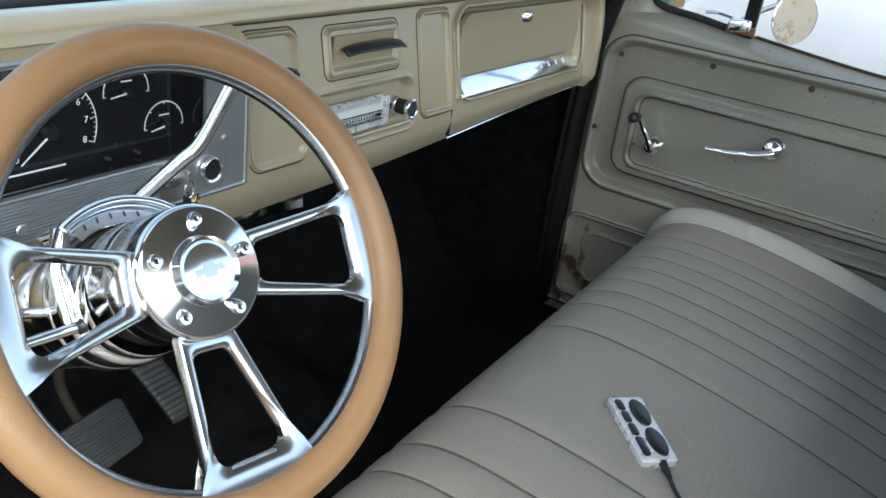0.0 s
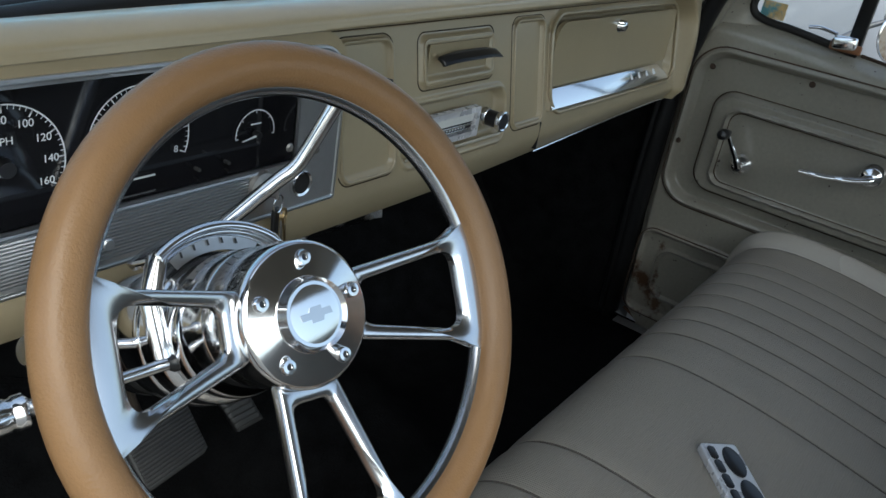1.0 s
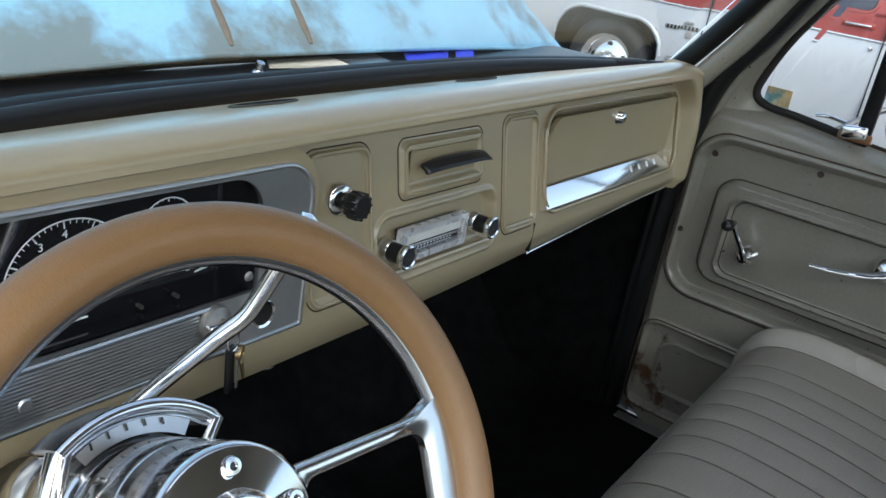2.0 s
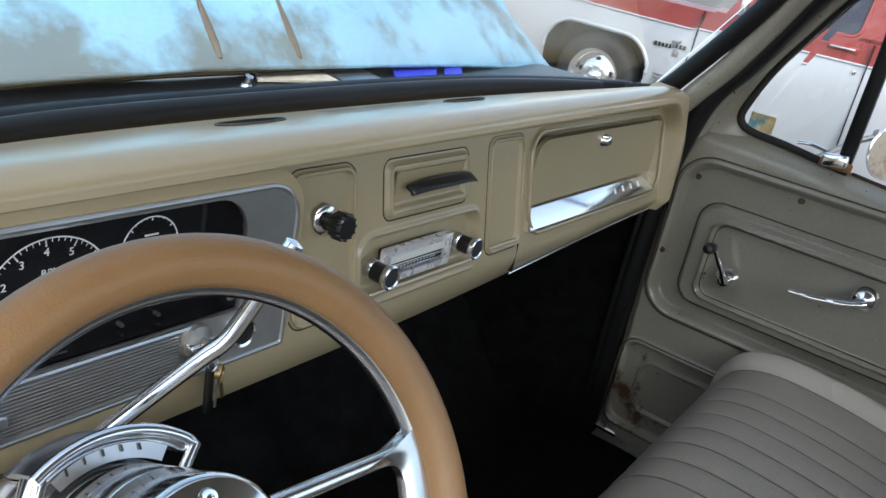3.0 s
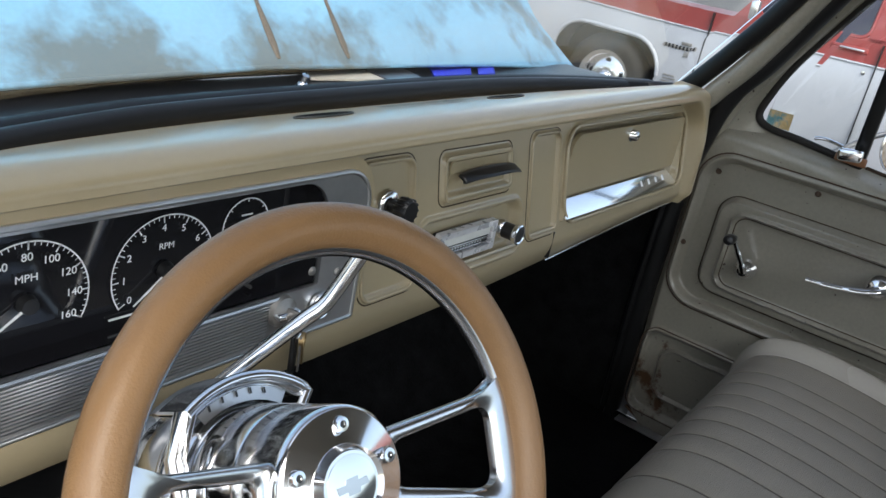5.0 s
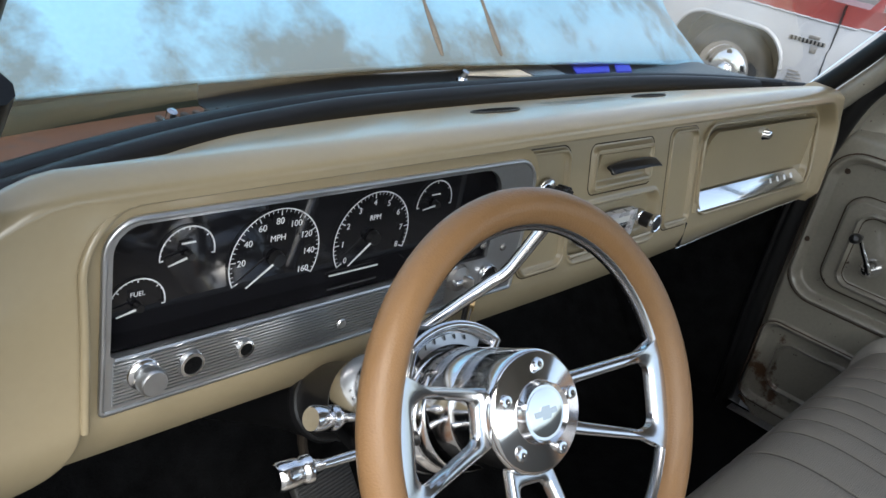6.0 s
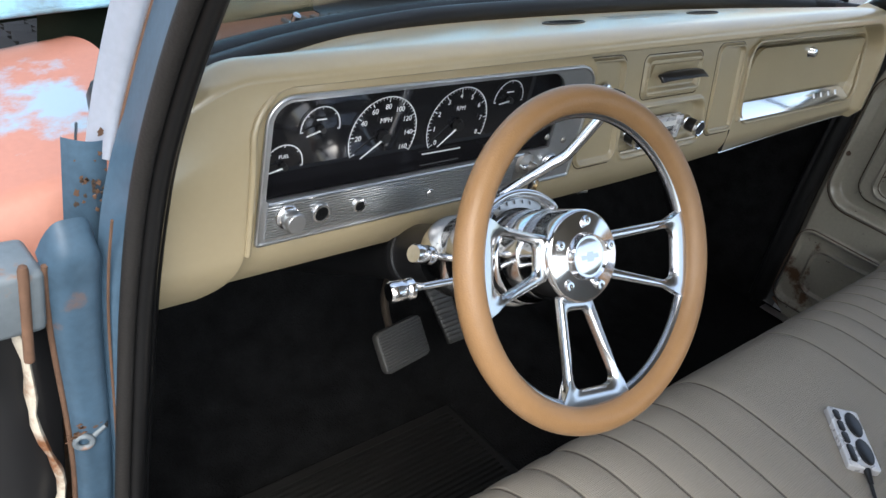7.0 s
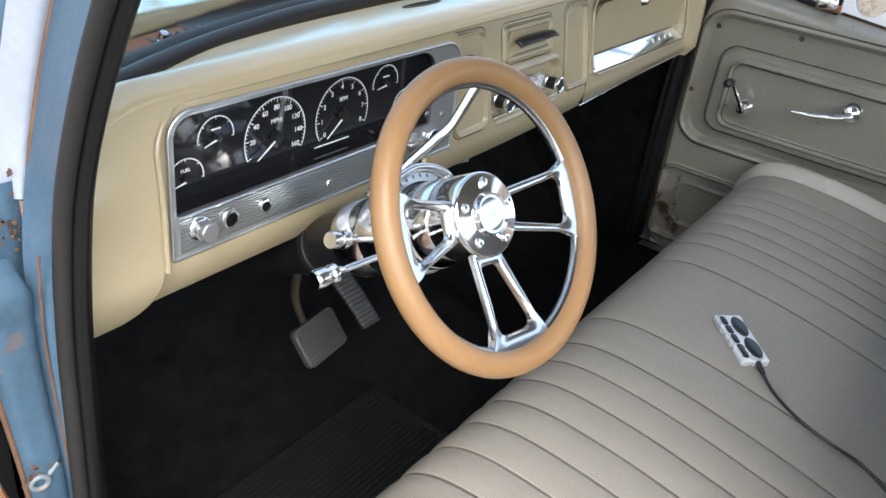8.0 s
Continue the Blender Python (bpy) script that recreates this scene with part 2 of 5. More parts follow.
def lathe(profile, m=None, n=32, caps=False):
    """Profile of (radius, height) turned about z, in the frame m."""
    m = m or Matrix()
    verts, faces, k = [], [], len(profile)
    for i in range(n):
        c, s = math.cos(2 * math.pi * i / n), math.sin(2 * math.pi * i / n)
        verts += [tuple(m @ Vector((r * c, r * s, h))) for r, h in profile]
    for i in range(n):
        j = (i + 1) % n
        faces += [(i * k + a, j * k + a, j * k + a + 1, i * k + a + 1) for a in range(k - 1)]
    for end in (0, k - 1):
        if caps and profile[end][0] > 1e-6:
            faces.append(tuple(i * k + end for i in range(n)))
    return verts, faces


def tube(points, radius, n=10, closed=False, flat=1.0):
    """A round bar along points; radius is a number or one for each point."""
    pts = [Vector(p) for p in points]
    rad = radius if isinstance(radius, (list, tuple)) else [radius] * len(pts)
    verts, faces, count = [], [], len(pts)
    side = None
    for i, p in enumerate(pts):
        a, b = pts[(i - 1) % count if closed else max(i - 1, 0)], pts[(i + 1) % count if closed else min(i + 1, count - 1)]
        d = (b - a).normalized()
        if side is None:
            side = d.cross(Vector((0, 0, 1)))
            if side.length < 0.05:
                side = d.cross(Vector((0, 1, 0)))
        side = (side - d * side.dot(d)).normalized()
        up = d.cross(side)
        verts += [tuple(p + rad[i] * (math.cos(2 * math.pi * k / n) * side + flat * math.sin(2 * math.pi * k / n) * up)) for k in range(n)]
    for i in range(count if closed else count - 1):
        j = (i + 1) % count
        faces += [(i * n + k, i * n + (k + 1) % n, j * n + (k + 1) % n, j * n + k) for k in range(n)]
    if not closed:
        faces += [tuple(range(n)), tuple((count - 1) * n + k for k in range(n))]
    return verts, faces


def curve(points, n=8):
    """A smooth line through points."""
    p = [Vector(q) for q in points]
    out = []
    for i in range(len(p) - 1):
        a, b, c, d = p[max(i - 1, 0)], p[i], p[i + 1], p[min(i + 2, len(p) - 1)]
        for k in range(n):
            t = k / n
            out.append(0.5 * (2 * b + (c - a) * t + (2 * a - 5 * b + 4 * c - d) * t * t + (3 * b - a - 3 * c + d) * t * t * t))
    return out + [p[-1]]


def prism(outline, depth, m=None, bevel=0.0):
    """A 2D outline pushed along z, in the frame m, with bevelled rims."""
    bm = bmesh.new()
    f = bm.faces.new([bm.verts.new((x, y, 0)) for x, y in outline])
    r = bmesh.ops.extrude_face_region(bm, geom=[f])
    for v in (e for e in r["geom"] if isinstance(e, bmesh.types.BMVert)):
        v.co.z += depth
    if bevel:
        rims = [e for e in bm.edges if abs(e.verts[0].co.z - e.verts[1].co.z) < 1e-6]
        bmesh.ops.bevel(bm, geom=rims, offset=bevel, segments=2, affect="EDGES", profile=0.5)
    me = bpy.data.meshes.new("tmp")
    bm.to_mesh(me)
    bm.free()
    m = m or Matrix()
    out = [tuple(m @ v.co) for v in me.vertices], [tuple(p.vertices) for p in me.polygons]
    bpy.data.meshes.remove(me)
    return out


def frame_plate(outer, inner, depth, m=None):
    """A flat ring between two outlines of the same number of points, with thickness along z."""
    m, n = m or Matrix(), len(outer)
    verts = [tuple(m @ Vector((x, y, z))) for loop, z in ((outer, 0), (inner, 0), (inner, depth), (outer, depth)) for x, y in loop]
    faces = [(a * n + i, a * n + (i + 1) % n, (a + 1) % 4 * n + (i + 1) % n, (a + 1) % 4 * n + i) for a in range(4) for i in range(n)]
    return verts, faces


def rrect(x0, x1, y0, y1, r, n=6):
    """The outline of a rectangle with round corners; r is one radius or four (right top, left top, left bottom, right bottom)."""
    rs = r if isinstance(r, tuple) else (r,) * 4
    out = []
    for (cx, cy, a0), q in zip(((x1, y1, 0), (x0, y1, 90), (x0, y0, 180), (x1, y0, 270)), rs):
        sx, sy = (-1 if cx == x1 else 1), (-1 if cy == y1 else 1)
        out += [(cx + sx * q + q * math.cos(radians(a0 + 90 * k / n)), cy + sy * q + q * math.sin(radians(a0 + 90 * k / n))) for k in range(n + 1)]
    return out


def inside(x, y, x0, x1, y0, y1, r):
    """Signed distance to a rectangle with round corners: minus within."""
    qx, qy = abs(x - (x0 + x1) / 2) - (x1 - x0) / 2 + r, abs(y - (y0 + y1) / 2) - (y1 - y0) / 2 + r
    return math.hypot(max(qx, 0), max(qy, 0)) + min(max(qx, qy), 0) - r


def ramp(d, a, b):
    t = min(max((d - a) / (b - a), 0), 1)
    return t * t * (3 - 2 * t)


def bead(d, at, width):
    """A rounded ridge where the distance d is near at."""
    return max(0.0, 1 - ((d - at) / width) ** 2) ** 1.5


# ---- ground and cab shell ----
GROUND_Z = 0.285
FLOOR_Z = 0.645
tagged(part("ground", sheet(lambda x, y: (x, y, GROUND_Z), [-400, -40, -8, -3, 0, 3, 8, 14, 40, 400], [-400, -40, -8, -3, 0, 3, 8, 14, 40, 400]), GROUND), "pale dusty asphalt yard beneath the parked pickups", "ground", kind="structure")



def floor_point(x, v):
    """Cab floor, toe board and firewall, with a low tunnel in the middle."""
    path = [(-0.75, FLOOR_Z), (-0.3, FLOOR_Z), (0.1, FLOOR_Z), (0.42, FLOOR_Z), (0.52, 0.67), (0.64, 0.82), (0.69, 0.90), (0.67, 1.0), (0.58, 1.22)]
    i = min(int(v), len(path) - 2)
    f = v - i
    y, z = path[i][0] + f * (path[i + 1][0] - path[i][0]), path[i][1] + f * (path[i + 1][1] - path[i][1])
    hump = 0.09 * ramp(-abs(x), -0.2, -0.06) * ramp(y, -0.05, 0.5) * ramp(-z, -1.0, -0.6)
    return (x, y - hump * 0.3, z + hump)


tagged(part("floor", sheet(floor_point, steps(-0.80, 0.77, 40), steps(0, 8, 48)), CARPET), "black loop carpet over the cab floor and firewall", "floor", kind="structure")
tagged(part("wall_back", box(-0.82, 0.84, -0.84, -0.78, 0.6, 1.30, 0.01), DOOR), "painted steel rear wall of the cab", "wall", kind="structure")
# the roof is out of view and added to keep sky light off the cab
tagged(part("ceiling", sheet(lambda x, y: (x, y, 1.76 - 0.06 * abs(x / 0.78) ** 3 - 0.03 * abs((y + 0.4) / 0.45) ** 3), steps(-0.78, 0.78, 20), steps(-0.84, 0.05, 12)), DOOR), "unseen cab roof added to shade the interior", "ceiling", kind="structure")

# ---- dashboard ----
FX0, FX1 = -0.765, 0.70
BOTTOM = 1.122
LIP = 0.032


def dash_base(z):
    y = 0.24 + 0.2 * (z - 1.16)
    return y + 0.020 * ((1.172 - z) / 0.05) ** 2 if z < 1.172 else y


def dash_relief(x, z):
    """How far the pressed steel stands out from the plain face."""
    left = -0.668 - (0.05 - math.sqrt(max(0.0, 0.0025 - (1.170 - z) ** 2)) if z < 1.170 and z > 1.120 else 0.05 if z <= 1.120 else 0.0)
    d = inside(x, z, left, 0.642, 0.9, 1.3165, 0.042)
    out = LIP * ramp(d, -0.004, 0.008) * (0.40 + 0.60 * ramp(z, BOTTOM, 1.28))
    out -= 0.03 * ramp(-inside(x, z, -0.652, -0.213, 1.165, 1.306, 0.02), -0.001, 0.003)
    h = inside(x, z, -0.197, -0.119, 1.173, 1.302, 0.012)
    out += 0.003 * bead(h, 0.0, 0.0036) - 0.0025 * ramp(-h, 0.001, 0.004)
    a = inside(x, z, -0.0715, 0.0625, 1.249, 1.299, 0.008)
    out += 0.005 * ramp(-a, -0.003, 0.003) - 0.006 * ramp(-a, 0.006, 0.010)
    r = inside(x, z, -0.106, 0.091, 1.174, 1.230, 0.016)
    out -= 0.012 * ramp(-r, -0.003, 0.006)
    out += 0.003 * bead(inside(x, z, -0.106, 0.091, 1.174, 1.230, 0.016), 0.005, 0.004)
    p = inside(x, z, 0.112, 0.1815, 1.179, 1.305, 0.01)
    out += 0.003 * bead(p, 0.0, 0.0036) - 0.0025 * ramp(-p, 0.001, 0.004)
    b = inside(x, z, 0.203, 0.629, 1.12, 1.3075, 0.03)
    out += 0.0045 * bead(b, 0.002, 0.004) if z > 1.187 else 0.0
    out -= 0.012 * ramp(-inside(x, z, 0.206, 0.622, 1.187, 1.304, 0.026), -0.002, 0.004)
    return out


NOSE_Z = 1.3285
NOSE_R = 0.026  # depth of the rolled edge


def end_drop(x):
    """The dashboard leans a little across the cab and rolls down at both ends."""
    return 0.012 * (x + 0.2) - 0.010 * ramp(x, 0.58, 0.70) - 0.05 * ramp(-x, 0.67, 0.79)


def end_round(x):
    """How far the right-hand end turns back towards the pillar."""
    t = min(max(0.0, (x - 0.65) / 0.05), 1.0)
    return 0.05 * (1 - math.sqrt(1 - t * t))


def low_lift(x):
    """The lower edge climbs towards the passenger's side."""
    return 0.024 * ramp(x, -0.1, 0.66)


def dash_front(x, z):
    return (x, dash_base(z) - dash_relief(x, z) + end_round(x), z + end_drop(x) * ramp(z, 1.30 - 0.09 * ramp(-x, 0.66, 0.70), NOSE_Z) + low_lift(x) * (1 - ramp(z, BOTTOM, 1.180)))


def dash_top(x, v):
    """From the nose of the lip back to the foot of the windscreen."""
    back = 0.475 - 0.13 * abs(x / 0.75) ** 3
    tilt = end_drop(x)
    nose = dash_base(NOSE_Z) - LIP + end_round(x)
    if v < 0.3:
        a = v / 0.3 * math.pi / 2
        return (x, nose + NOSE_R * (1 - math.cos(a)), NOSE_Z + 0.0145 * math.sin(a) + tilt)
    s = (v - 0.3) / 0.7
    return (x, nose + NOSE_R + s * (back - nose - NOSE_R), NOSE_Z + 0.0145 - (0.060 + 0.035 * ramp(-x, 0.42, 0.75)) * s ** 1.3 + tilt)


dash = thing("dashboard", "tan painted steel truck dashboard with pressed panels", "dashboard")
xs = steps(FX0, FX1, 880)
fv, ff = sheet(dash_front, xs, steps(BOTTOM, NOSE_Z, 150))
part("fascia", (fv, ff), DASH, dash)


def outline(x0, x1, z0, z1, r, rad, out=0.0):
    """A crisp rolled bead that follows the face of the dashboard."""
    pts = [(x, dash_base(z) - dash_relief(x, z) - out, z) for x, z in rrect(x0, x1, z0, z1, r, 8)]
    return tube(pts, rad, 8, closed=True)


for x0, x1, z0, z1, r in ((-0.1975, -0.1185, 1.1725, 1.3025, 0.013), (0.1115, 0.182, 1.1785, 1.3055, 0.011)):
    part("pressed_bead", outline(x0, x1, z0, z1, r, 0.0021, -0.0006), DASH, dash)
part("pressed_bead", tube([(x, dash_base(z) - 0.0035, z) for x, z in rrect(0.200, 0.6285, 1.1835, 1.309, 0.030, 8)], 0.003, 8, closed=True), DASH, dash)
# thin dark tubes paint the shade in the creases round the panels
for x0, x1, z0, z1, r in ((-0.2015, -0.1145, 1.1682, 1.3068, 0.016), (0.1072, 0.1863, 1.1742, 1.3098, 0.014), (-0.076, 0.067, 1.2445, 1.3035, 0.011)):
    part("crease_grime", outline(x0, x1, z0, z1, r, 0.0009, -0.0003), SHADE_GRIME, dash, "dark line put in as shade in the crease")
frame_line = [(-0.672, z) for z in steps(1.168, 1.275, 12)] + [(-0.672 + 0.044 * (1 - math.cos(a)), 1.275 + 0.044 * math.sin(a)) for a in steps(0.12, math.pi / 2, 10)]
part("pressed_bead", tube([(x, dash_base(z) - dash_relief(x - 0.004, z) + 0.0005, z) for x, z in frame_line], 0.0032, 8), DASH, dash)
# dark tube painted in as the shadow line below the lip
part("crease_grime", tube([(x, dash_base(1.3135) - dash_relief(x, 1.3135) + 0.0006 + end_round(x), 1.3135 + end_drop(x) * ramp(1.3135, 1.30, NOSE_Z)) for x in steps(-0.615, 0.60, 90)], 0.0014, 6), SHADE_GRIME, dash, "dark line put in as shade below the lip")
part("top_panel", sheet(dash_top, steps(FX0, FX1, 110), steps(0, 1, 40)), DASH, dash)
part("underside", sheet(lambda x, v: (x, dash_base(BOTTOM) + v * 0.09, BOTTOM + low_lift(x) + 0.006 * v), steps(FX0, FX1, 40), steps(0, 1, 4)), DASH, dash)
for sx in (FX0, FX1):
    part("end_panel", sheet(lambda v, w: (sx, dash_top(sx, v)[1] * (1 - w) + (dash_top(sx, v)[1] * 0.6 + 0.11) * w, dash_top(sx, v)[2] * (1 - w) + BOTTOM * w), steps(0, 1, 24), steps(0, 1, 6)), DASH, dash)

# ---- windscreen, pillars, bonnet ----


def screen_base(x, out=0.0):
    return Vector((x, 0.485 - 0.13 * abs(x / 0.75) ** 3 + out, 1.302 + 0.020 * x + 0.03 * min(0.0, x + 0.3)))


screen = thing("windshield", "curved glass windshield in a black rubber gasket", "windshield", kind="structure")
loop = [screen_base(x) for x in steps(-0.735, 0.70, 40)]
right_side = curve([(0.70, 0.379, 1.316), (0.712, 0.340, 1.318), (0.716, 0.305, 1.338), (0.700, 0.19, 1.49), (0.685, 0.11, 1.625), (0.66, 0.05, 1.715)], 8)
left_side = [Vector((-p.x - 0.036, p.y, p.z - 0.050 * ramp(-p.z, -1.55, -1.32))) for p in right_side]
part("gasket", tube(list(reversed(left_side))[:-1] + loop + right_side[1:], 0.0165, 14), RUBBER, screen)
inner = [Vector((p.x + 0.016, p.y - 0.014, p.z + 0.004)) for p in reversed(left_side[2:22])] + [Vector((p.x * 0.985, p.y - 0.024, p.z + 0.001)) for p in loop[2:-2]]
part("inner_gasket_lip", tube(inner, 0.014, 10), RUBBER, screen)


def glass_point(x, v):
    b = screen_base(x)
    return (x * (1 - 0.04 * v), b.y + (0.08 - b.y) * v, b.z + (1.70 - b.z) * v)


pane = part("pane", sheet(glass_point, steps(-0.748, 0.748, 28), steps(-0.02, 1, 12)), GLASS, screen, "clear curved glass")
pane.visible_shadow = False
skin = pane.modifiers.new("thickness", "SOLIDIFY")
skin.thickness, skin.use_rim = 0.005, False


def pillar(s, name, material, label):
    pts = curve([(s * 0.722, 0.305, 1.26), (s * 0.722, 0.265, 1.328), (s * 0.720, 0.210, 1.405), (s * 0.718, 0.155, 1.503), (s * 0.706, 0.086, 1.627), (s * 0.684, 0.02, 1.716)], 6)
    return tagged(part(name, tube(pts, 0.021, 12, flat=0.9), material), label, "pillar", kind="structure")


pillar(1, "pillar_right", DOOR, "grey beige painted windshield pillar")

# ---- passenger door ----
door = thing("door_1", "closed passenger door, worn grey beige painted steel with rust spots", "truck door", kind="structure")
DX = 0.807


def door_relief(y, z):
    """Pressings of the inner door skin: plus is towards the cab."""
    out = 0.0
    c = inside(y, z, -1.2, 0.296, 0.835, 1.152, 0.055)
    out -= 0.016 * ramp(-c, -0.001, 0.008)
    out += 0.006 * bead(c, 0.007, 0.007)
    e = inside(y, z, -1.2, 0.250, 0.868, 1.080, 0.04)
    out += 0.020 * ramp(-e, -0.002, 0.007)
    i = inside(y, z, -1.2, 0.214, 0.892, 1.055, 0.028)
    out += 0.008 * bead(i, 0.0, 0.0055) - 0.004 * ramp(-i, 0.003, 0.009)
    w = inside(y, z, -1.2, 0.308, 0.545, 0.742, 0.03)
    out += 0.009 * bead(w, 0.004, 0.008) - 0.006 * ramp(-w, 0.0, 0.008)
    k = inside(y, z, -1.2, 0.266, 0.59, 0.708, 0.03)
    out += 0.008 * bead(k, 0.0, 0.006)
    return out


def door_front(z):
    return 0.318 + 0.01 * ramp(z, 0.5, 0.9) - 0.03 * ramp(z, 1.13, 1.24) - 0.035 * ramp(-z, -0.56, -0.5) ** 2


def door_point(u, z):
    f = door_front(z)
    y = f - u
    edge = 0.02 * (1 - ramp(u, 0.0, 0.018))
    top = 1.225 - 0.125 * ramp(u, 0.02, 0.62) * 0.35
    zz = 0.5 + (z - 0.5) * (top - 0.5) / 0.73
    shelf = 0.035 * ramp(zz, top - 0.045, top) ** 2
    return (DX - door_relief(y, zz) + edge + shelf, y, zz)


part("inner_skin", sheet(door_point, steps(0, 1.05, 340), steps(0.5, 1.23, 330)), DOORSKIN, door)
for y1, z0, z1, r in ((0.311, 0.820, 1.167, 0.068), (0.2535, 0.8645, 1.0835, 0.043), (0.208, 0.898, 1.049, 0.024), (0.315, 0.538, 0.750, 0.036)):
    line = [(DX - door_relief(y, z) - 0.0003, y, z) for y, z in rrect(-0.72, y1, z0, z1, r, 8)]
    part("crease_grime", tube(line, 0.0016 if y1 > 0.3 else 0.0013, 6, closed=True), DARKRUST if y1 > 0.3 else SHADE_GRIME, door, "brown rust along the pressing")
part("rusted_foot", tube([(DX - 0.003 + 0.012 * ramp(-y, -0.31, -0.27), y, 0.505 + 0.03 * ramp(y, 0.26, 0.31)) for y in steps(-0.6, 0.305, 40)], 0.004, 8), RUST, door, "rusted lower door edge")
part("outer_skin", box(0.90, 0.915, -0.75, 0.34, 0.45, 1.18, 0.004), SILVER, door)
part("sill_ledge", sheet(lambda y, x: (x, y, 1.225 - 0.125 * ramp(0.29 - y, 0.02, 0.62) * 0.35 - 0.2 * (x - 0.84)), steps(-0.76, 0.29, 30), [0.838, 0.86, 0.905]), DOOR, door)
part("window_frame", tube(curve([(0.820, 0.308, 1.18), (0.816, 0.278, 1.272), (0.815, 0.224, 1.358), (0.815, 0.162, 1.469), (0.805, 0.07, 1.62), (0.795, 0.02, 1.70)], 6), 0.013, 12), DOOR, door, "grey beige window frame with rusted edges")
GUSSET = [((0.820, 0.312, 1.150), (0.842, 0.120, 1.190)), ((0.820, 0.306, 1.200), (0.841, 0.232, 1.228)), ((0.816, 0.278, 1.272), (0.838, 0.244, 1.262)), ((0.815, 0.224, 1.358), (0.835, 0.206, 1.362)), ((0.815, 0.162, 1.469), (0.832, 0.139, 1.474)), ((0.805, 0.070, 1.620), (0.820, 0.062, 1.600))]
part("vent_gusset", sheet(lambda i, u: tuple(Vector(GUSSET[int(i)][0]).lerp(Vector(GUSSET[int(i)][1]), u) + Vector((-0.004 * math.sin(u * math.pi), 0, 0))), list(range(6)), steps(0, 1, 6)), DOORSKIN, door, "worn steel ahead of the vent window")
part("division_post", box(0.835, 0.855, 0.036, 0.060, 1.20, 1.70, 0.004), RUBBER, door, "black division post of the vent window")
part("vent_seal", tube(curve([(0.84, 0.05, 1.208), (0.84, 0.15, 1.222), (0.84, 0.215, 1.229), (0.838, 0.240, 1.245), (0.836, 0.236, 1.28), (0.835, 0.204, 1.362), (0.832, 0.137, 1.474), (0.82, 0.06, 1.60)], 8), 0.0075, 8), OLDRUB, door)
seal_r = curve([(0.80, 0.335, 0.52), (0.80, 0.342, 0.8), (0.80, 0.338, 1.05), (0.797, 0.322, 1.165), (0.79, 0.292, 1.275), (0.79, 0.240, 1.356), (0.79, 0.182, 1.465), (0.78, 0.10, 1.61), (0.765, 0.05, 1.70)], 6)
seal_right = thing("door_seal", "black rubber weatherstrip round the passenger door opening", "weatherstrip")
part("bulb", tube(seal_r, 0.021, 14), RUBBER, seal_right)
part("lip", tube([p + Vector((-0.017, 0.012, 0.004)) for p in seal_r], 0.008, 10), RUBBER, seal_right)
kick_right = tagged(part("wall_kick_right", sheet(lambda y, z: (0.792, y, z), steps(0.335, 0.76, 6), steps(0.48, 1.17, 6)), CARPET), "black carpeted kick panel ahead of the passenger door", "panel", kind="structure")

jamb_right = tagged(part("wall_jamb_right", box(0.785, 0.915, 0.326, 0.345, 0.45, 1.20, 0.003), RUBBER), "dark door jamb ahead of the passenger door", "panel", kind="structure")

# ---- driver's side opening ----
EDGE = curve([(0, 0.205, 0.45), (0, 0.203, 0.75), (0, 0.197, 0.95), (0, 0.192, 1.08), (0, 0.187, 1.17), (0, 0.176, 1.25), (0, 0.162, 1.31), (0, 0.139, 1.37), (0, 0.110, 1.43), (0, 0.070, 1.50), (0, 0.033, 1.56), (0, -0.018, 1.64), (0, -0.058, 1.70)], 6)
seal_left = thing("door_seal", "black ribbed rubber weatherstrip round the driver's door opening", "weatherstrip")
part("outer_bulb", tube([(-0.7835 + 0.06 * max(0, p.z - 1.5), p.y, p.z) for p in EDGE], 0.0075, 14), RUBBER, seal_left)
part("inner_bulb", tube([(-0.7755 + 0.06 * max(0, p.z - 1.5), p.y + 0.009, p.z + 0.003) for p in EDGE], 0.0075, 14), RUBBER, seal_left)
tagged(part("wall_kick_left", sheet(lambda y, z: (-0.785, y, z), steps(0.235, 0.76, 6), steps(0.48, 1.17, 6)), CARPET), "black carpeted kick panel beside the pedals", "panel", kind="structure")
part("outer_flap", tube([(-0.7960 + 0.06 * max(0, p.z - 1.5), p.y + 0.002, p.z) for p in EDGE], 0.0066, 14), OLDRUB, seal_left, "sun-browned outer rubber flap")
jamb = thing("pillar_left", "faded blue painted door pillar with rust along its seams", "pillar", kind="structure")


def plate_x(u, z):
    return -0.799 - 0.013 * ramp(z, 0.95, 1.24) - (0.034 + 0.007 * ramp(z, 1.0, 1.24)) * u


def jamb_point(i, u):
    """The painted strip outside the seal: narrow up the windscreen pillar, wide down the hinge pillar."""
    p = EDGE[int(i)]
    k = ramp(p.z, 1.19, 1.33)
    near = -0.798 + 0.06 * max(0, p.z - 1.5)
    far = (-0.7905 + 0.12 * (p.z - 1.30)) * k + (plate_x(0, p.z) - 0.003) * (1 - k)
    roll = 0.005 * math.sin(u * math.pi)
    return (near + (far - near) * u, p.y + 0.004 + (0.012 + (0.040 + 0.17 * max(0, p.z - 1.30)) * k) * u - roll, p.z + 0.006 * u)


part("hinge_face", sheet(jamb_point, list(range(len(EDGE))), steps(0, 1, 14)), BLUE, jamb)
core = [p for p in EDGE if p.z > 1.26]


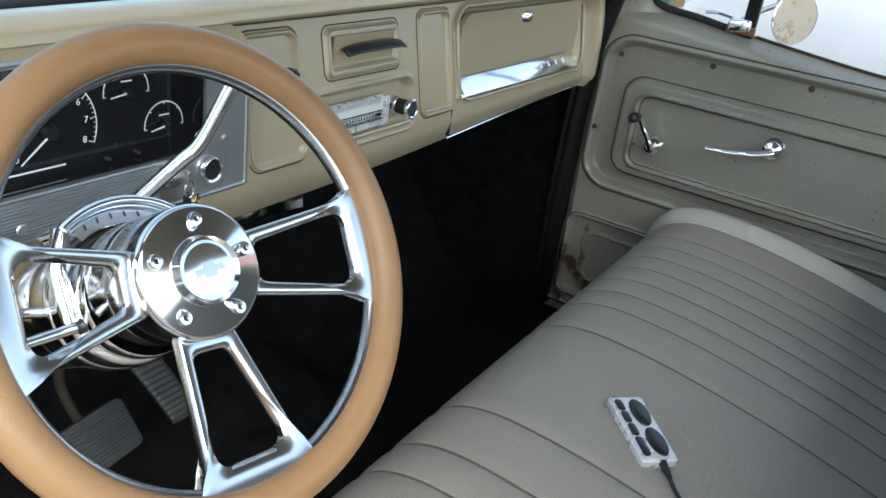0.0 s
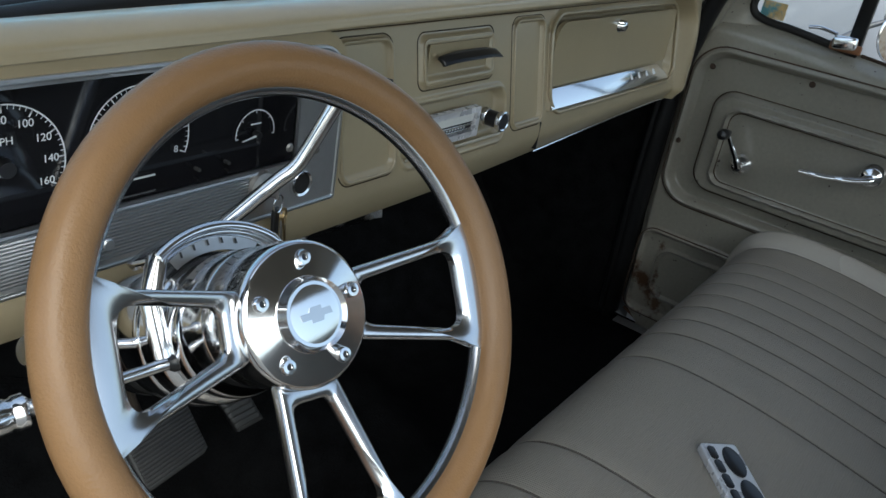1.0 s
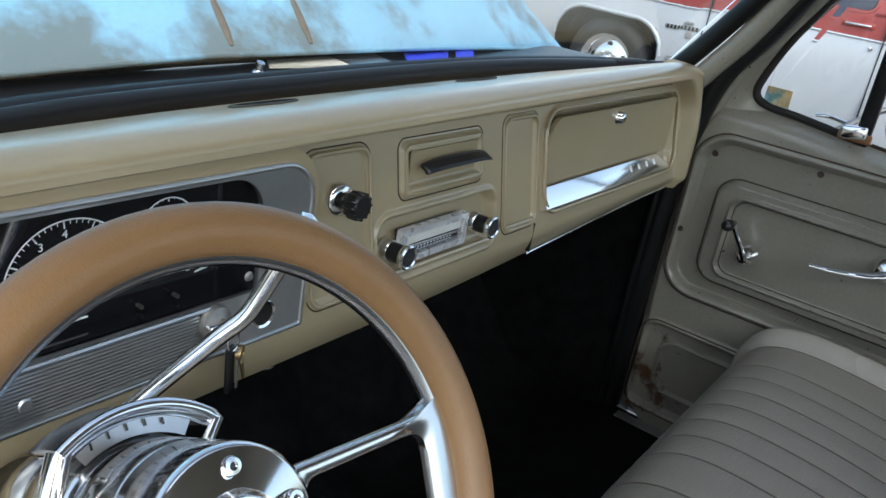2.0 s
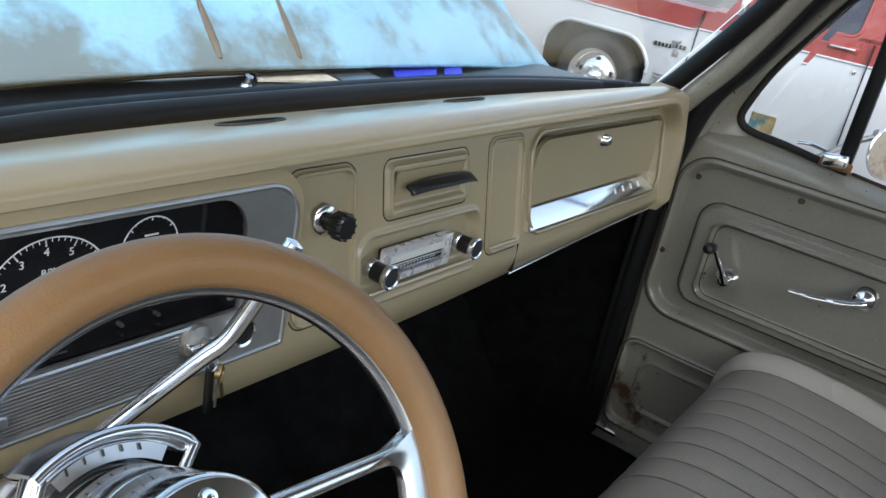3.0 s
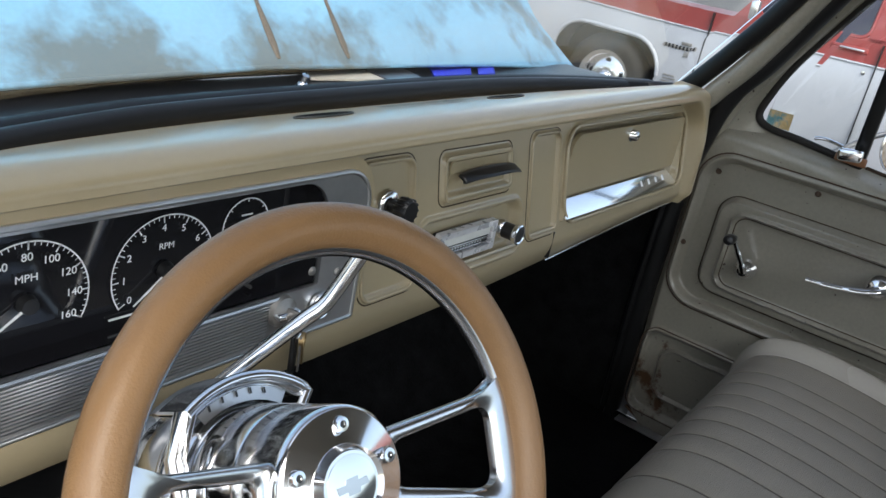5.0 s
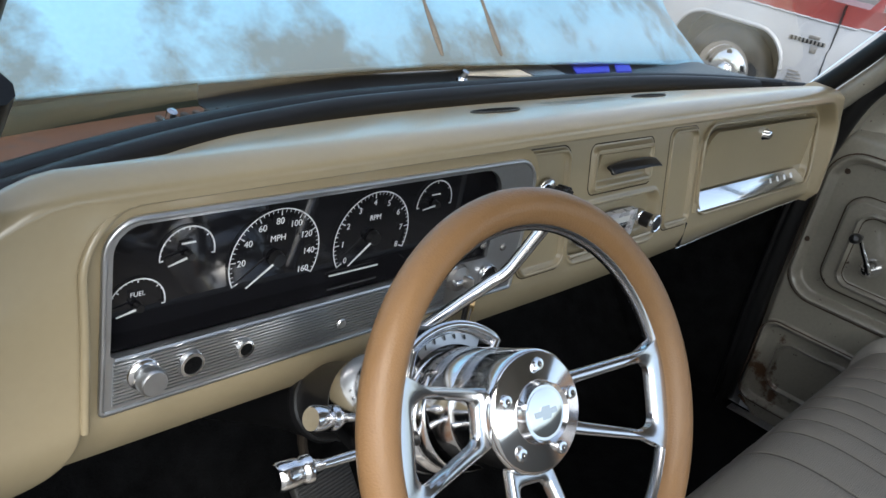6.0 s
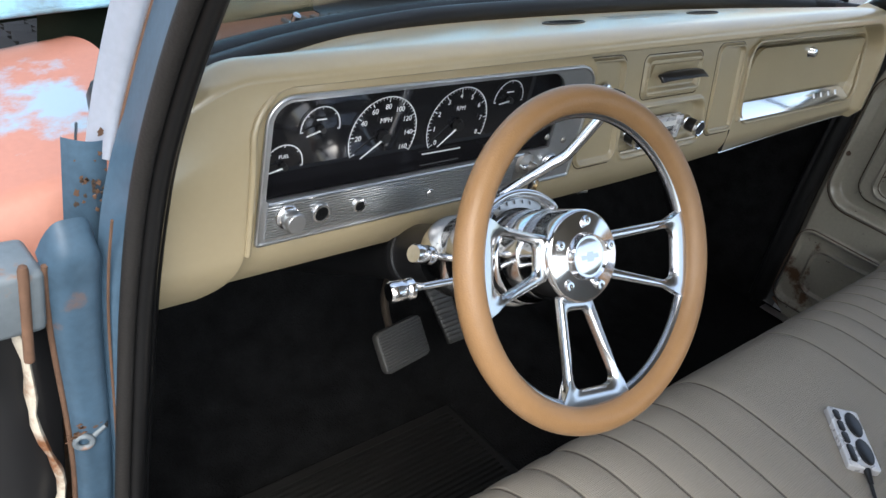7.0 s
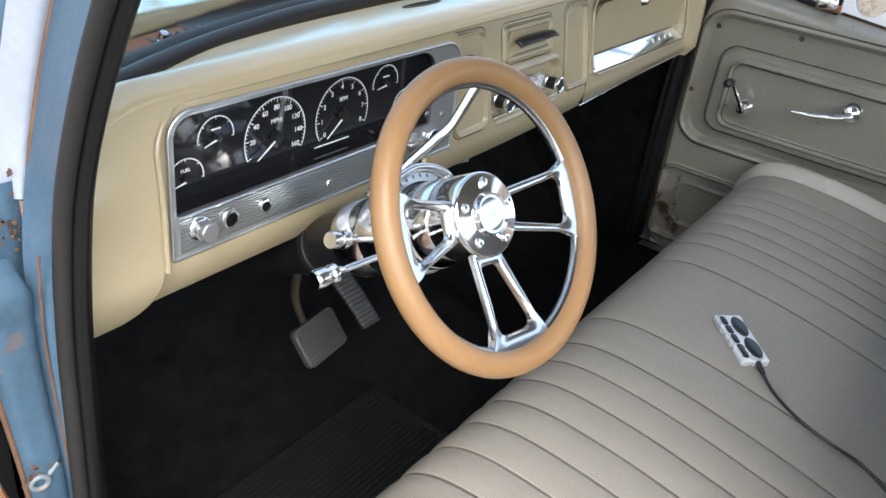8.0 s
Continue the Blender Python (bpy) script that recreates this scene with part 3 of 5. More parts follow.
def core_point(i, k):
    """The closed box of the windscreen pillar behind the painted strip."""
    p = core[int(i)]
    dx, dy = ((-0.783, 0.060), (-0.790, 0.090), (-0.786, 0.115), (-0.772, 0.120), (-0.764, 0.03))[int(k)]
    return (dx + 0.11 * max(0, p.z - 1.30), p.y + dy + 0.17 * max(0, p.z - 1.30), p.z + 0.01)


part("pillar_box", sheet(core_point, list(range(len(core))), [0, 1, 2, 3, 4]), BLUE, jamb)
trim_line = [p for p in EDGE if p.z > 1.276]
part("drip_moulding", sheet(lambda i, u: (-0.7895 - (0.0150 + 0.035 * (trim_line[int(i)].z - 1.30)) * u + 0.12 * (trim_line[int(i)].z - 1.30), trim_line[int(i)].y + 0.055 + 0.17 * (trim_line[int(i)].z - 1.30) + 0.020 * u - 0.008 * math.sin(u * math.pi), trim_line[int(i)].z + 0.004), list(range(len(trim_line))), steps(0, 1, 8)), MOULDING, jamb, "weathered bare metal windshield pillar cover")
part("seam", tube([(-0.7910 + 0.12 * (p.z - 1.30), p.y + 0.0525 + 0.17 * (p.z - 1.30), p.z + 0.004) for p in EDGE if p.z > 1.27], 0.0019, 6), RUST, jamb, "rusty seam")


part("seam", tube([(plate_x(0, p.z) + 0.001, p.y + 0.006, p.z) for p in EDGE if 0.45 < p.z < 1.27], 0.0012, 6), RUST, jamb, "rusty seam")


def plate_point(u, z):
    """A pressed plate on the hinge pillar with rolled sides and a round shoulder."""
    x = plate_x(u, z)
    side = 1 - (2 * u - 1) ** 4
    i = min(range(len(EDGE)), key=lambda n: abs(EDGE[n].z - z))
    return (x, EDGE[i].y + 0.016 - 0.012 * side + 0.022 * ramp(z, 1.225, 1.256) ** 2, z - 0.030 * (2 * u - 1) ** 4 * ramp(z, 1.215, 1.256))


part("hinge_plate", sheet(plate_point, steps(0, 1, 16), [z for z in steps(0.45, 1.256, 90)]), BLUE, jamb)
part("seam", tube([(plate_point(1, p.z)[0], plate_point(1, p.z)[1] - 0.002, p.z) for p in EDGE if p.z < 1.236], 0.0024, 8), RUST, jamb, "rusty seam")
part("pillar_foot", sheet(lambda u, v: (-0.796 - 0.028 * u, 0.226 + 0.012 * u - 0.006 * math.sin(u * math.pi), 1.19 + 0.11 * v), steps(0, 1, 8), steps(0, 1, 8)), BLUE, jamb)
flakes = random.Random(11)
for i in range(28):
    cx, cz, r = flakes.gauss(-0.806, 0.006), flakes.gauss(1.266, 0.012), flakes.uniform(0.0008, 0.0030)
    rag = [(cx + r * flakes.uniform(0.4, 1.2) * math.cos(a), cz + r * flakes.uniform(0.4, 1.5) * math.sin(a)) for a in steps(0, 2 * math.pi, 11)[:-1]]
    part("rust_flake", prism(rag, 0.0008, Matrix.Translation((0, 0.2225, 0)) @ UPRIGHT), flakes.choice((RUST, DARKRUST)), jamb, "flaking rust")
for i in range(16):
    cx, cz, r = flakes.gauss(-0.829, 0.007), flakes.gauss(1.052, 0.004), flakes.uniform(0.0006, 0.0020)
    rag = [(cx + 2 * r * flakes.uniform(0.4, 1.2) * math.cos(a), cz + r * flakes.uniform(0.4, 1.2) * math.sin(a)) for a in steps(0, 2 * math.pi, 11)[:-1]]
    part("rust_flake", prism(rag, 0.0006, Matrix.Translation((0, plate_point(0.6, 1.05)[1] + 0.0002, 0)) @ UPRIGHT), RUST, jamb, "flaking rust")
part("striker_slot", box(-0.814, -0.808, plate_point(0.2, 1.05)[1] - 0.0008, plate_point(0.2, 1.05)[1] + 0.002, 1.046, 1.052, 0.0005), BLACK, jamb, "dark slot behind the striker")
part("striker", join(tube([(-0.829 + 0.0065 * math.cos(a), 0.197 - 0.002 * math.cos(a), 1.040 + 0.0065 * math.sin(a)) for a in steps(0, 2 * math.pi, 20)[:-1]], 0.0026, 8, closed=True), tube([(-0.823, 0.197, 1.042), (-0.811, 0.199, 1.049)], 0.0026, 8)), HINGE, jamb, "rusted steel striker eye")

open_door = thing("open_driver_door", "open driver's door edge, rusted blue steel with exposed hinges", "truck door")
swing = pose(-0.885, 0.262, 0.03, 0, 0, 8)
part("door_shell", moved(box(-0.95, 0.0, -0.035, 0.035, 0.42, 1.13, 0.012), swing), RUSTY, open_door, "rusted inner door shell")
hinge = part("hinge_block", box(-0.900, -0.853, 0.190, 0.240, 1.170, 1.224, 0.006, 3), HINGE, open_door, "worn grey hinge block")
part("hinge_pin", lathe([(0, 0.004), (0.003, 0.003), (0.0038, 0.0), (0.0038, -0.08), (0, -0.082)], basis((-0.868, 0.190, 1.228), (0, 0, 1)), 14), RUST, hinge)
part("hinge_leaf", moved(box(-0.03, -0.006, -0.05, -0.03, 1.07, 1.13, 0.005), swing), RUSTY, open_door)
part("edge_fold", tube([(-0.872 + 0.024 * ramp(-z, -1.17, -0.98) - 0.004 * math.sin(z * 43), 0.208 + 0.02 * (1.1 - z), z) for z in steps(0.45, 1.17, 40)], [0.0065 + 0.002 * math.sin(i * 2.3) for i in range(41)], 8, flat=0.5), PEEL, open_door, "peeling cream paint on the folded door edge")
part("dark_gap", box(-0.900, -0.835, 0.225, 0.235, 0.45, 1.19, 0.002), BLACK, open_door)

# ---- bonnet, cowl, wing ----
def cowl_point(x, v):
    return (x, 0.47 - 0.13 * abs(x / 0.75) ** 3 + v * (0.13 + 0.11 * abs(x / 0.75) ** 3), 1.303 + 0.020 * x + 0.03 * min(0.0, x + 0.3) - 0.006 * math.sin(v * 1.7))


def cowl_z(x, y):
    a = abs(x / 0.75) ** 3
    return cowl_point(x, (y - 0.47 + 0.13 * a) / (0.13 + 0.11 * a))[2]


cowl = part("cowl_panel", sheet(cowl_point, steps(-0.42, 0.76, 36), steps(0, 1, 8)), BLACK)
tagged(cowl, "dark weathered cowl panel below the windshield", "cowl", kind="structure")
cowl_end = part("cowl_panel", sheet(cowl_point, steps(-0.69, -0.422, 12), steps(0, 0.55, 6)), BROWNCOWL)
part("cowl_step", sheet(lambda x, v: (cowl_point(x, 0.55)[0], cowl_point(x, 0.55)[1] + 0.004 * math.sin(v * 3) + 0.03 * max(0.0, v - 0.8), cowl_point(x, 0.55)[2] - 0.002 + 0.024 * v), steps(-0.69, -0.422, 12), steps(0, 1, 8)), BAY, cowl_end, "dark painted step of the cowl")
tagged(cowl_end, "rust brown end of the cowl panel below the windshield", "cowl", kind="structure")
bay = part("wall_firewall", sheet(lambda x, v: (x, 0.602 + 0.008 * math.sin(v * 3.1), 1.10 + (0.196 + 0.02 * x - 0.02 * abs(x / 0.82) ** 2.5) * v), steps(-0.72, 0.72, 12), steps(0, 1, 8)), BAY)
tagged(bay, "dark grey green upper firewall below the raised hood", "firewall", kind="structure")
for i in range(16):
    part("louver_slot", moved(box(-0.003, 0.003, -0.011, 0.011, -0.003, 0.004, 0.001), pose(-0.482 + 0.0135 * i, 0.492 + 0.0006 * i, cowl_z(-0.482 + 0.0135 * i, 0.492 + 0.0006 * i))), GREY, cowl, "raised cowl air louver")

LIFT = (0.694, 0.720)  # forward and upward run of the raised hood


def hood_point(x, v):
    """The raised hood: hinged at the cowl, its painted face towards the windscreen."""
    a = abs(x / 0.82)
    s = v * 1.25
    bow = 0.02 * a ** 2 + 0.03 * ramp(a, 0.90, 1.0) ** 2
    bow += 0.010 * ramp(a, 0.985 - 0.42 * ramp(v, 0.015, 0.22), 1.03 - 0.42 * ramp(v, 0.015, 0.22)) * ramp(v, 0.025, 0.05) * (a < 0.985) * 0.8
    for cx in (-0.024, 0.104):
        bow -= 0.009 * bead(x - cx, 0, 0.017) * ramp(v, 0.004, 0.02)
    lift = min(v * 8, 1)
    return (x, 0.563 + 0.016 * a ** 3 + s * LIFT[0] + bow * 0.35 * lift, 1.317 - 0.022 * a ** 4 - 0.045 * max(0.0, -x - 0.05) + s * LIFT[1] - bow * 0.65 * lift)


hood = thing("hood", "pale blue weathered truck hood, raised, with rusty pressed ribs", "hood")
skin = part("panel", sheet(hood_point, steps(-0.82, 0.82, 280), steps(0, 1, 110)), PATINA, hood)
part("rear_edge", tube([Vector(hood_point(x, 0)) + Vector((0, 0.003, 0.0)) for x in steps(-0.82, 0.82, 60)], 0.0035, 10), PATINA, hood)
part("inner_frame", sheet(lambda x, v: tuple(Vector(hood_point(x, v)) + Vector((0, 0.028, -0.028))), steps(-0.80, 0.80, 20), steps(0.01, 0.98, 20)), BAY, hood, "dark inner skin of the hood")
for sx in (-0.82, 0.82):
    part("side_lip", sheet(lambda v, w: tuple(Vector(hood_point(sx, v)) + Vector((0.003 * w * (1 if sx > 0 else -1), 0.035 * w, -0.035 * w))), steps(0, 1, 30), steps(0, 1, 4)), PATINA, hood)
for cx in (-0.024, 0.104):
    rib = [Vector(hood_point(cx, v)) + Vector((0, -0.0006, 0.0006)) for v in steps(0.010, 0.9, 60)]
    part("rusty_rib", tube(rib, [0.003, 0.0056, 0.0056, 0.0046] + [0.0032] * 57, 10, flat=0.45), RIBRUST, hood, "rust-stained pressed rib")

wing = thing("front_fender", "salmon and pale blue patina front fender of the truck", "fender")


def wing_point(x, y):
    """Crown of the fender: flat by the cowl, falling away ahead and outwards."""
    z = 1.243 - 1.0 * max(0.0, y - 0.52) ** 1.6 - 1.6 * max(0.0, -0.90 - x) ** 1.7 - 0.3 * max(0.0, -0.80 - x) ** 2
    z += 0.18 * (max(x, -0.95) + 0.755) - 0.05 * (1 - ramp(y, 0.262, 0.300)) ** 2
    return (x, y, z)


part("panel", sheet(wing_point, steps(-1.12, -0.69, 40), steps(0.262, 1.15, 80)), PRIMER, wing)
part("inner_wall", sheet(lambda y, w: (-0.69 + 0.01 * w, y, wing_point(-0.69, y)[2] - 0.5 * w), steps(0.74, 1.15, 20), steps(0, 1, 3)), RUSTY, wing)
part("rear_edge", tube([Vector(wing_point(x, 0.262)) + Vector((0, 0.002, -0.003)) for x in steps(-1.12, -0.80, 24)], 0.006, 8), BLUE, wing, "blue painted rolled rear edge")
gap = curve([(-0.764, 0.375, 0), (-0.780, 0.335, 0), (-0.795, 0.300, 0), (-0.806, 0.264, 0)], 6)
part("seam", tube([Vector(wing_point(p.x, p.y)) + Vector((0, 0, 0.0005)) for p in gap], 0.0012, 6), BLACK, wing, "dark gap between fender and cowl")
part("wheel_house", join(sheet(lambda y, z: (-0.47, y, z), steps(0.75, 1.9, 6), steps(0.3, 1.16, 4)), sheet(lambda x, z: (x, 1.9, z), steps(-1.0, -0.47, 4), steps(0.3, 1.16, 4))), BAY, wing, "dark inner wheel housing")
part("inner_panel", box(-0.86, -0.80, 0.30, 1.05, 0.55, 1.12, 0.01), RUSTY, wing)

# ---- bench seat ----
MID = 0.015  # middle of the bench
SEAMS = [MID + k * q for k in (-1, 1) for q in [0.12] + [0.205 + 0.055 * i for i in range(7)] + [0.628]]
PROFILE = curve([(0, -0.52, 0.86), (0, -0.44, 0.890), (0, -0.33, 0.921), (0, -0.22, 0.944), (0, -0.12, 0.958), (0, -0.03, 0.960), (0, 0.025, 0.942), (0, 0.052, 0.905), (0, 0.060, 0.86), (0, 0.052, 0.78), (0, 0.03, 0.70)], 10)


def seat_puff(x, s):
    near = min(abs(x - q) for q in SEAMS)
    return -0.0022 * max(0.0, 1 - near / 0.0030) + 0.0016 * ramp(near, 0.0, 0.020)


def seat_point(x, i):
    p = PROFILE[int(i)]
    q = PROFILE[min(int(i) + 1, len(PROFILE) - 1)] - PROFILE[max(int(i) - 1, 0)]
    n = Vector((0, -q.z, q.y)).normalized()
    w = seat_puff(x, i)
    a = abs(x - MID)
    t = ramp(a, 0.640, 0.68) * max(0.0, (a - 0.655) / 0.082)
    drop = 0.10 * (1 - math.sqrt(max(0.0, 1 - min(t, 1) ** 2))) - 0.018 * bead(a, 0.680, 0.052)
    return (x, p.y + n.y * w - drop * 0.3 * (p.y > -0.05), p.z + n.z * w - drop)


def pleated(x0, x1, n):
    """Stations across the bench, closer together at every seam."""
    fine = [q + d for q in SEAMS for d in (-0.006, -0.0032, -0.0016, 0.0, 0.0016, 0.0032, 0.006)]
    return sorted({round(x, 5) for x in steps(x0, x1, n) + [x for x in fine if x0 < x < x1]})


seat = thing("bench_seat", "grey beige pleated vinyl bench seat", "seat")
last = len(PROFILE) - 1
part("cushion", sheet(seat_point, pleated(MID - 0.628, MID + 0.628, 200), list(range(last + 1))), SEAT, seat)
part("side_bolster", sheet(seat_point, steps(MID + 0.6281, MID + 0.732, 36), list(range(last + 1))), BOLSTER, seat, "smooth pale vinyl side bolster")
part("side_bolster", sheet(seat_point, steps(MID - 0.732, MID - 0.6281, 36), list(range(last + 1))), BOLSTER, seat, "smooth pale vinyl side bolster")


def back_point(x, v):
    t = max(0.0, (abs(x - MID) - 0.63) / 0.10)
    w = seat_puff(x, 0)
    return (x, -0.455 - 0.13 * v + w + 0.015 * math.sin(v * 3.1) - 0.05 * min(t, 1) ** 2, 0.87 + 0.47 * v - 0.04 * ramp(v, 0.9, 1.0) * v)


part("backrest", sheet(back_point, pleated(MID - 0.732, MID + 0.732, 200), steps(0, 1, 24)), SEAT, seat)
# dark tubes laid in the grooves stand in for the shade along each seam
for q in SEAMS:
    line = [Vector(seat_point(q, i)) + Vector((0, 0.0, 0.0011)) for i in range(4, last - 20)]
    part("seam_stitch", tube(line, 0.0013, 6), SEAM_SHADE, seat, "dark line put in as shade along the seam")
part("seat_base", box(-0.68, 0.70, -0.5, -0.02, FLOOR_Z, 0.74, 0.02), BLACK, seat)

# ---- instrument cluster and dash fittings, all parts of the dashboard ----
FACE_Y = 0.264


def on_face(y):
    return Matrix.Translation((0, y, 0)) @ UPRIGHT


def words(text, size, x, y, z, parent, material, lean=0.0, tilt=0.0, extrude=0.0002, name="lettering"):
    """Printed characters that face the seat."""
    cu = bpy.data.curves.new(name, "FONT")
    cu.body, cu.size, cu.align_x, cu.align_y, cu.extrude = text, size, "CENTER", "CENTER", extrude
    cu.materials.append(material)
    ob = new(name, cu)
    ob.matrix_world = pose(x, y, z, 90 + tilt, 0, 0) @ pose(0, 0, 0, 0, 0, lean)
    ob.parent = parent
    return ob


def arc(cx, cz, r, a0, a1, y, width, n=40):
    verts, faces = [], []
    for a in steps(a0, a1, n):
        c, s = math.cos(radians(a)), math.sin(radians(a))
        verts += [(cx + (r - width) * c, y, cz + (r - width) * s), (cx + r * c, y, cz + r * s)]
    for i in range(n):
        faces.append((2 * i, 2 * i + 2, 2 * i + 3, 2 * i + 1))
    return verts, faces


def ticks(cx, cz, r, a0, a1, count, y, length, width):
    out = []
    for a in steps(a0, a1, count):
        d, t = Vector((math.cos(radians(a)), 0, math.sin(radians(a)))), Vector((-math.sin(radians(a)), 0, math.cos(radians(a)))) * width / 2
        c = Vector((cx, y, cz))
        out.append(([c + d * r - t, c + d * r + t, c + d * (r - length) + t, c + d * (r - length) - t], [(0, 1, 2, 3)]))
    return join(*out)


cluster = part("cluster_panel", prism(rrect(-0.652, -0.250, 1.198, 1.304, 0.014), 0.004, on_face(0.270)), GAUGE, dash, "gloss black instrument panel")
bezel = part("cluster_bezel", frame_plate(rrect(-0.6550, -0.2085, 1.1630, 1.3115, (0.034, 0.026, 0.003, 0.003), 8), rrect(-0.6490, -0.2625, 1.2105, 1.3060, (0.03, 0.02, 0.002, 0.002), 8), 0.006, on_face(0.246)), BRUSHED, dash, "satin aluminium gauge bezel")
part("bezel_surround", frame_plate(rrect(-0.676, -0.2005, 1.157, 1.3255, (0.049, 0.044, 0.003, 0.003), 8), rrect(-0.6545, -0.209, 1.1635, 1.311, (0.034, 0.026, 0.003, 0.003), 8), 0.006, on_face(0.2495)), DASH, dash)
part("bezel_wall", frame_plate(rrect(-0.6510, -0.2605, 1.2085, 1.3080, (0.03, 0.02, 0.002, 0.002), 8), rrect(-0.6490, -0.2625, 1.2105, 1.3060, (0.03, 0.02, 0.002, 0.002), 8), 0.026, on_face(0.270)), GAUGE, bezel)
part("bezel_rim", tube([(x, 0.2405, z) for x, z in rrect(-0.6545, -0.2115, 1.1655, 1.3100, (0.032, 0.024, 0.003, 0.003), 8)], 0.0022, 8, closed=True), BRUSHED, bezel)
for i in range(13):
    part("rib", box(-0.647, -0.318, 0.2375, 0.2405, 1.1710 + 0.0028 * i, 1.1724 + 0.0028 * i, 0.0), BRUSHED, bezel)
part("lower_rim", tube([(-0.647, 0.2385, 1.2090), (-0.30, 0.2385, 1.2090)], 0.0018, 6), BRUSHED, bezel)
for x, z in ((-0.2725, 1.2255), (-0.240, 1.2175)):
    part("bezel_screw", lathe([(0, 0.0025), (0.003, 0.002), (0.0042, 0.0)], basis((x, 0.2395, z), (0, -1, 0)), 12), STEEL, bezel)


def gauge(name, cx, cz, r, a0, a1, majors, minors, needle, label, y=FACE_Y):
    """A printed dial: arc, scale, needle and cap."""
    dial = part(name, arc(cx, cz, r, a0, a1, y, 0.0011), MARK, cluster, label)
    part("scale", join(ticks(cx, cz, r, a0, a1, majors, y - 0.0002, r * 0.14, 0.0011), ticks(cx, cz, r, a0, a1, minors, y - 0.0002, r * 0.08, 0.0006)), MARK, dial)
    d = Vector((math.cos(radians(needle)), 0, math.sin(radians(needle))))
    c = Vector((cx, y - 0.004, cz))
    part("needle", tube([c - d * r * 0.12, c + d * r * 0.8], [0.0011, 0.0006], 6), MARK, dial)
    part("needle_cap", lathe([(0.0, 0.006), (r * 0.13, 0.006), (r * 0.16, 0.0)], basis((cx, y, cz), (0, -1, 0)), 20), BLACK, dial)
    return dial


speedo = gauge("speedometer", -0.504, 1.246, 0.043, 205, -28, 8, 40, 214, "speedometer dial with white numerals")
for i, s in enumerate(("20", "40", "60", "80", "100", "120", "140", "160")):
    a = radians(178 - 29.5 * i)
    words(s, 0.0078, -0.504 + 0.032 * math.cos(a), FACE_Y - 0.0003, 1.246 + 0.032 * math.sin(a), speedo, MARK)
words("MPH", 0.0075, -0.504, FACE_Y - 0.0003, 1.2635, speedo, MARK)
tacho = gauge("tachometer", -0.402, 1.2465, 0.0435, 212, -22, 8, 40, 218, "tachometer dial with white numerals")
for i in range(9):
    a = radians(212 - 29.2 * i)
    words(str(i), 0.0078, -0.402 + 0.0335 * math.cos(a), FACE_Y - 0.0003, 1.2465 + 0.0335 * math.sin(a), tacho, MARK)
words("RPM", 0.007, -0.402, FACE_Y - 0.0003, 1.2655, tacho, MARK)
part("trip_line", box(-0.446, -0.390, FACE_Y - 0.001, FACE_Y, 1.2165, 1.2178, 0), MARK, tacho)
for nm, cx, cz, r, nd in (("fuel_gauge", -0.619, 1.231, 0.0217, 192), ("volt_gauge", -0.582, 1.2645, 0.0223, 196), ("temperature_gauge", -0.329, 1.2685, 0.0232, 188), ("oil_gauge", -0.290, 1.233, 0.0217, 190)):
    small = gauge(nm, cx, cz, r, 186, -6, 4, 16, nd, "small dial with a white scale")
    if nm == "fuel_gauge":
        words("FUEL", 0.0052, cx, FACE_Y - 0.0003, cz + 0.0095, small, MARK)
    else:
        part("print_bar", box(cx - 0.0055, cx + 0.0055, FACE_Y - 0.0006, FACE_Y, cz + 0.0085, cz + 0.0098, 0), MARK, small)
for x in (-0.352, -0.322):
    part("reset_stem", lathe([(0.0, 0.006), (0.0016, 0.006), (0.0016, 0.0)], basis((x, FACE_Y, 1.2145), (0, -1, 0)), 8), GREY, cluster)


def knob_at(name, at, r, length, material, parent, label, base=None):
    k = part(name, lathe([(0, length), (r * 0.85, length), (r, length * 0.9), (r, length * 0.55), (r * 0.55, length * 0.45), (r * 0.5, 0)], basis(at, (0, -1, 0.08)), 28), material, parent, label)
    if base:
        part("collar", lathe([(base * 0.5, 0.006), (base * 0.85, 0.005), (base, 0.002), (base, 0)], basis(at, (0, -1, 0)), 28), CHROME, k, "chrome collar")
    return k


knob_at("headlight_knob", (-0.626, 0.240, 1.192), 0.0105, 0.020, BRUSHED, dash, "machined aluminium pull knob", 0.013)
for x, r in ((-0.590, 0.0075), (-0.545, 0.0055)):
    part("switch_hole", lathe([(0, 0.0035), (r, 0.0035), (r, 0)], basis((x, 0.2372, 1.190), (0, -1, 0)), 24), CARPET, bezel, "empty black switch hole")
    part("hole_ring", lathe([(r, 0.0042), (r * 1.3, 0.004), (r * 1.45, 0)], basis((x, 0.2372, 1.190), (0, -1, 0)), 24), CHROME, bezel)
part("embossed_mark", lathe([(0, 0.0015), (0.004, 0.0015), (0.005, 0)], basis((-0.447, 0.2375, 1.184), (0, -1, 0)), 16), BRUSHED, bezel)
lighter = part("lighter_socket", lathe([(0, -0.02), (0.0095, -0.02), (0.0095, 0.004), (0.0115, 0.005), (0.0125, 0.003), (0.0125, 0)], basis((-0.258, 0.239, 1.190), (0, -1, 0)), 28), CHROME, dash, "open chrome lighter socket")
part("socket_bore", lathe([(0, 0.0), (0.0088, 0.0008), (0.0095, 0.0022)], basis((-0.258, 0.2375, 1.190), (0, -1, 0)), 24), OLDRUB, lighter, "dark socket bore")
ignition = part("ignition_switch", lathe([(0, 0.009), (0.006, 0.009), (0.008, 0.007), (0.013, 0.005), (0.0145, 0.0)], basis((-0.304, 0.239, 1.197), (0, -1, 0)), 24), STEEL, dash, "chrome ignition switch")
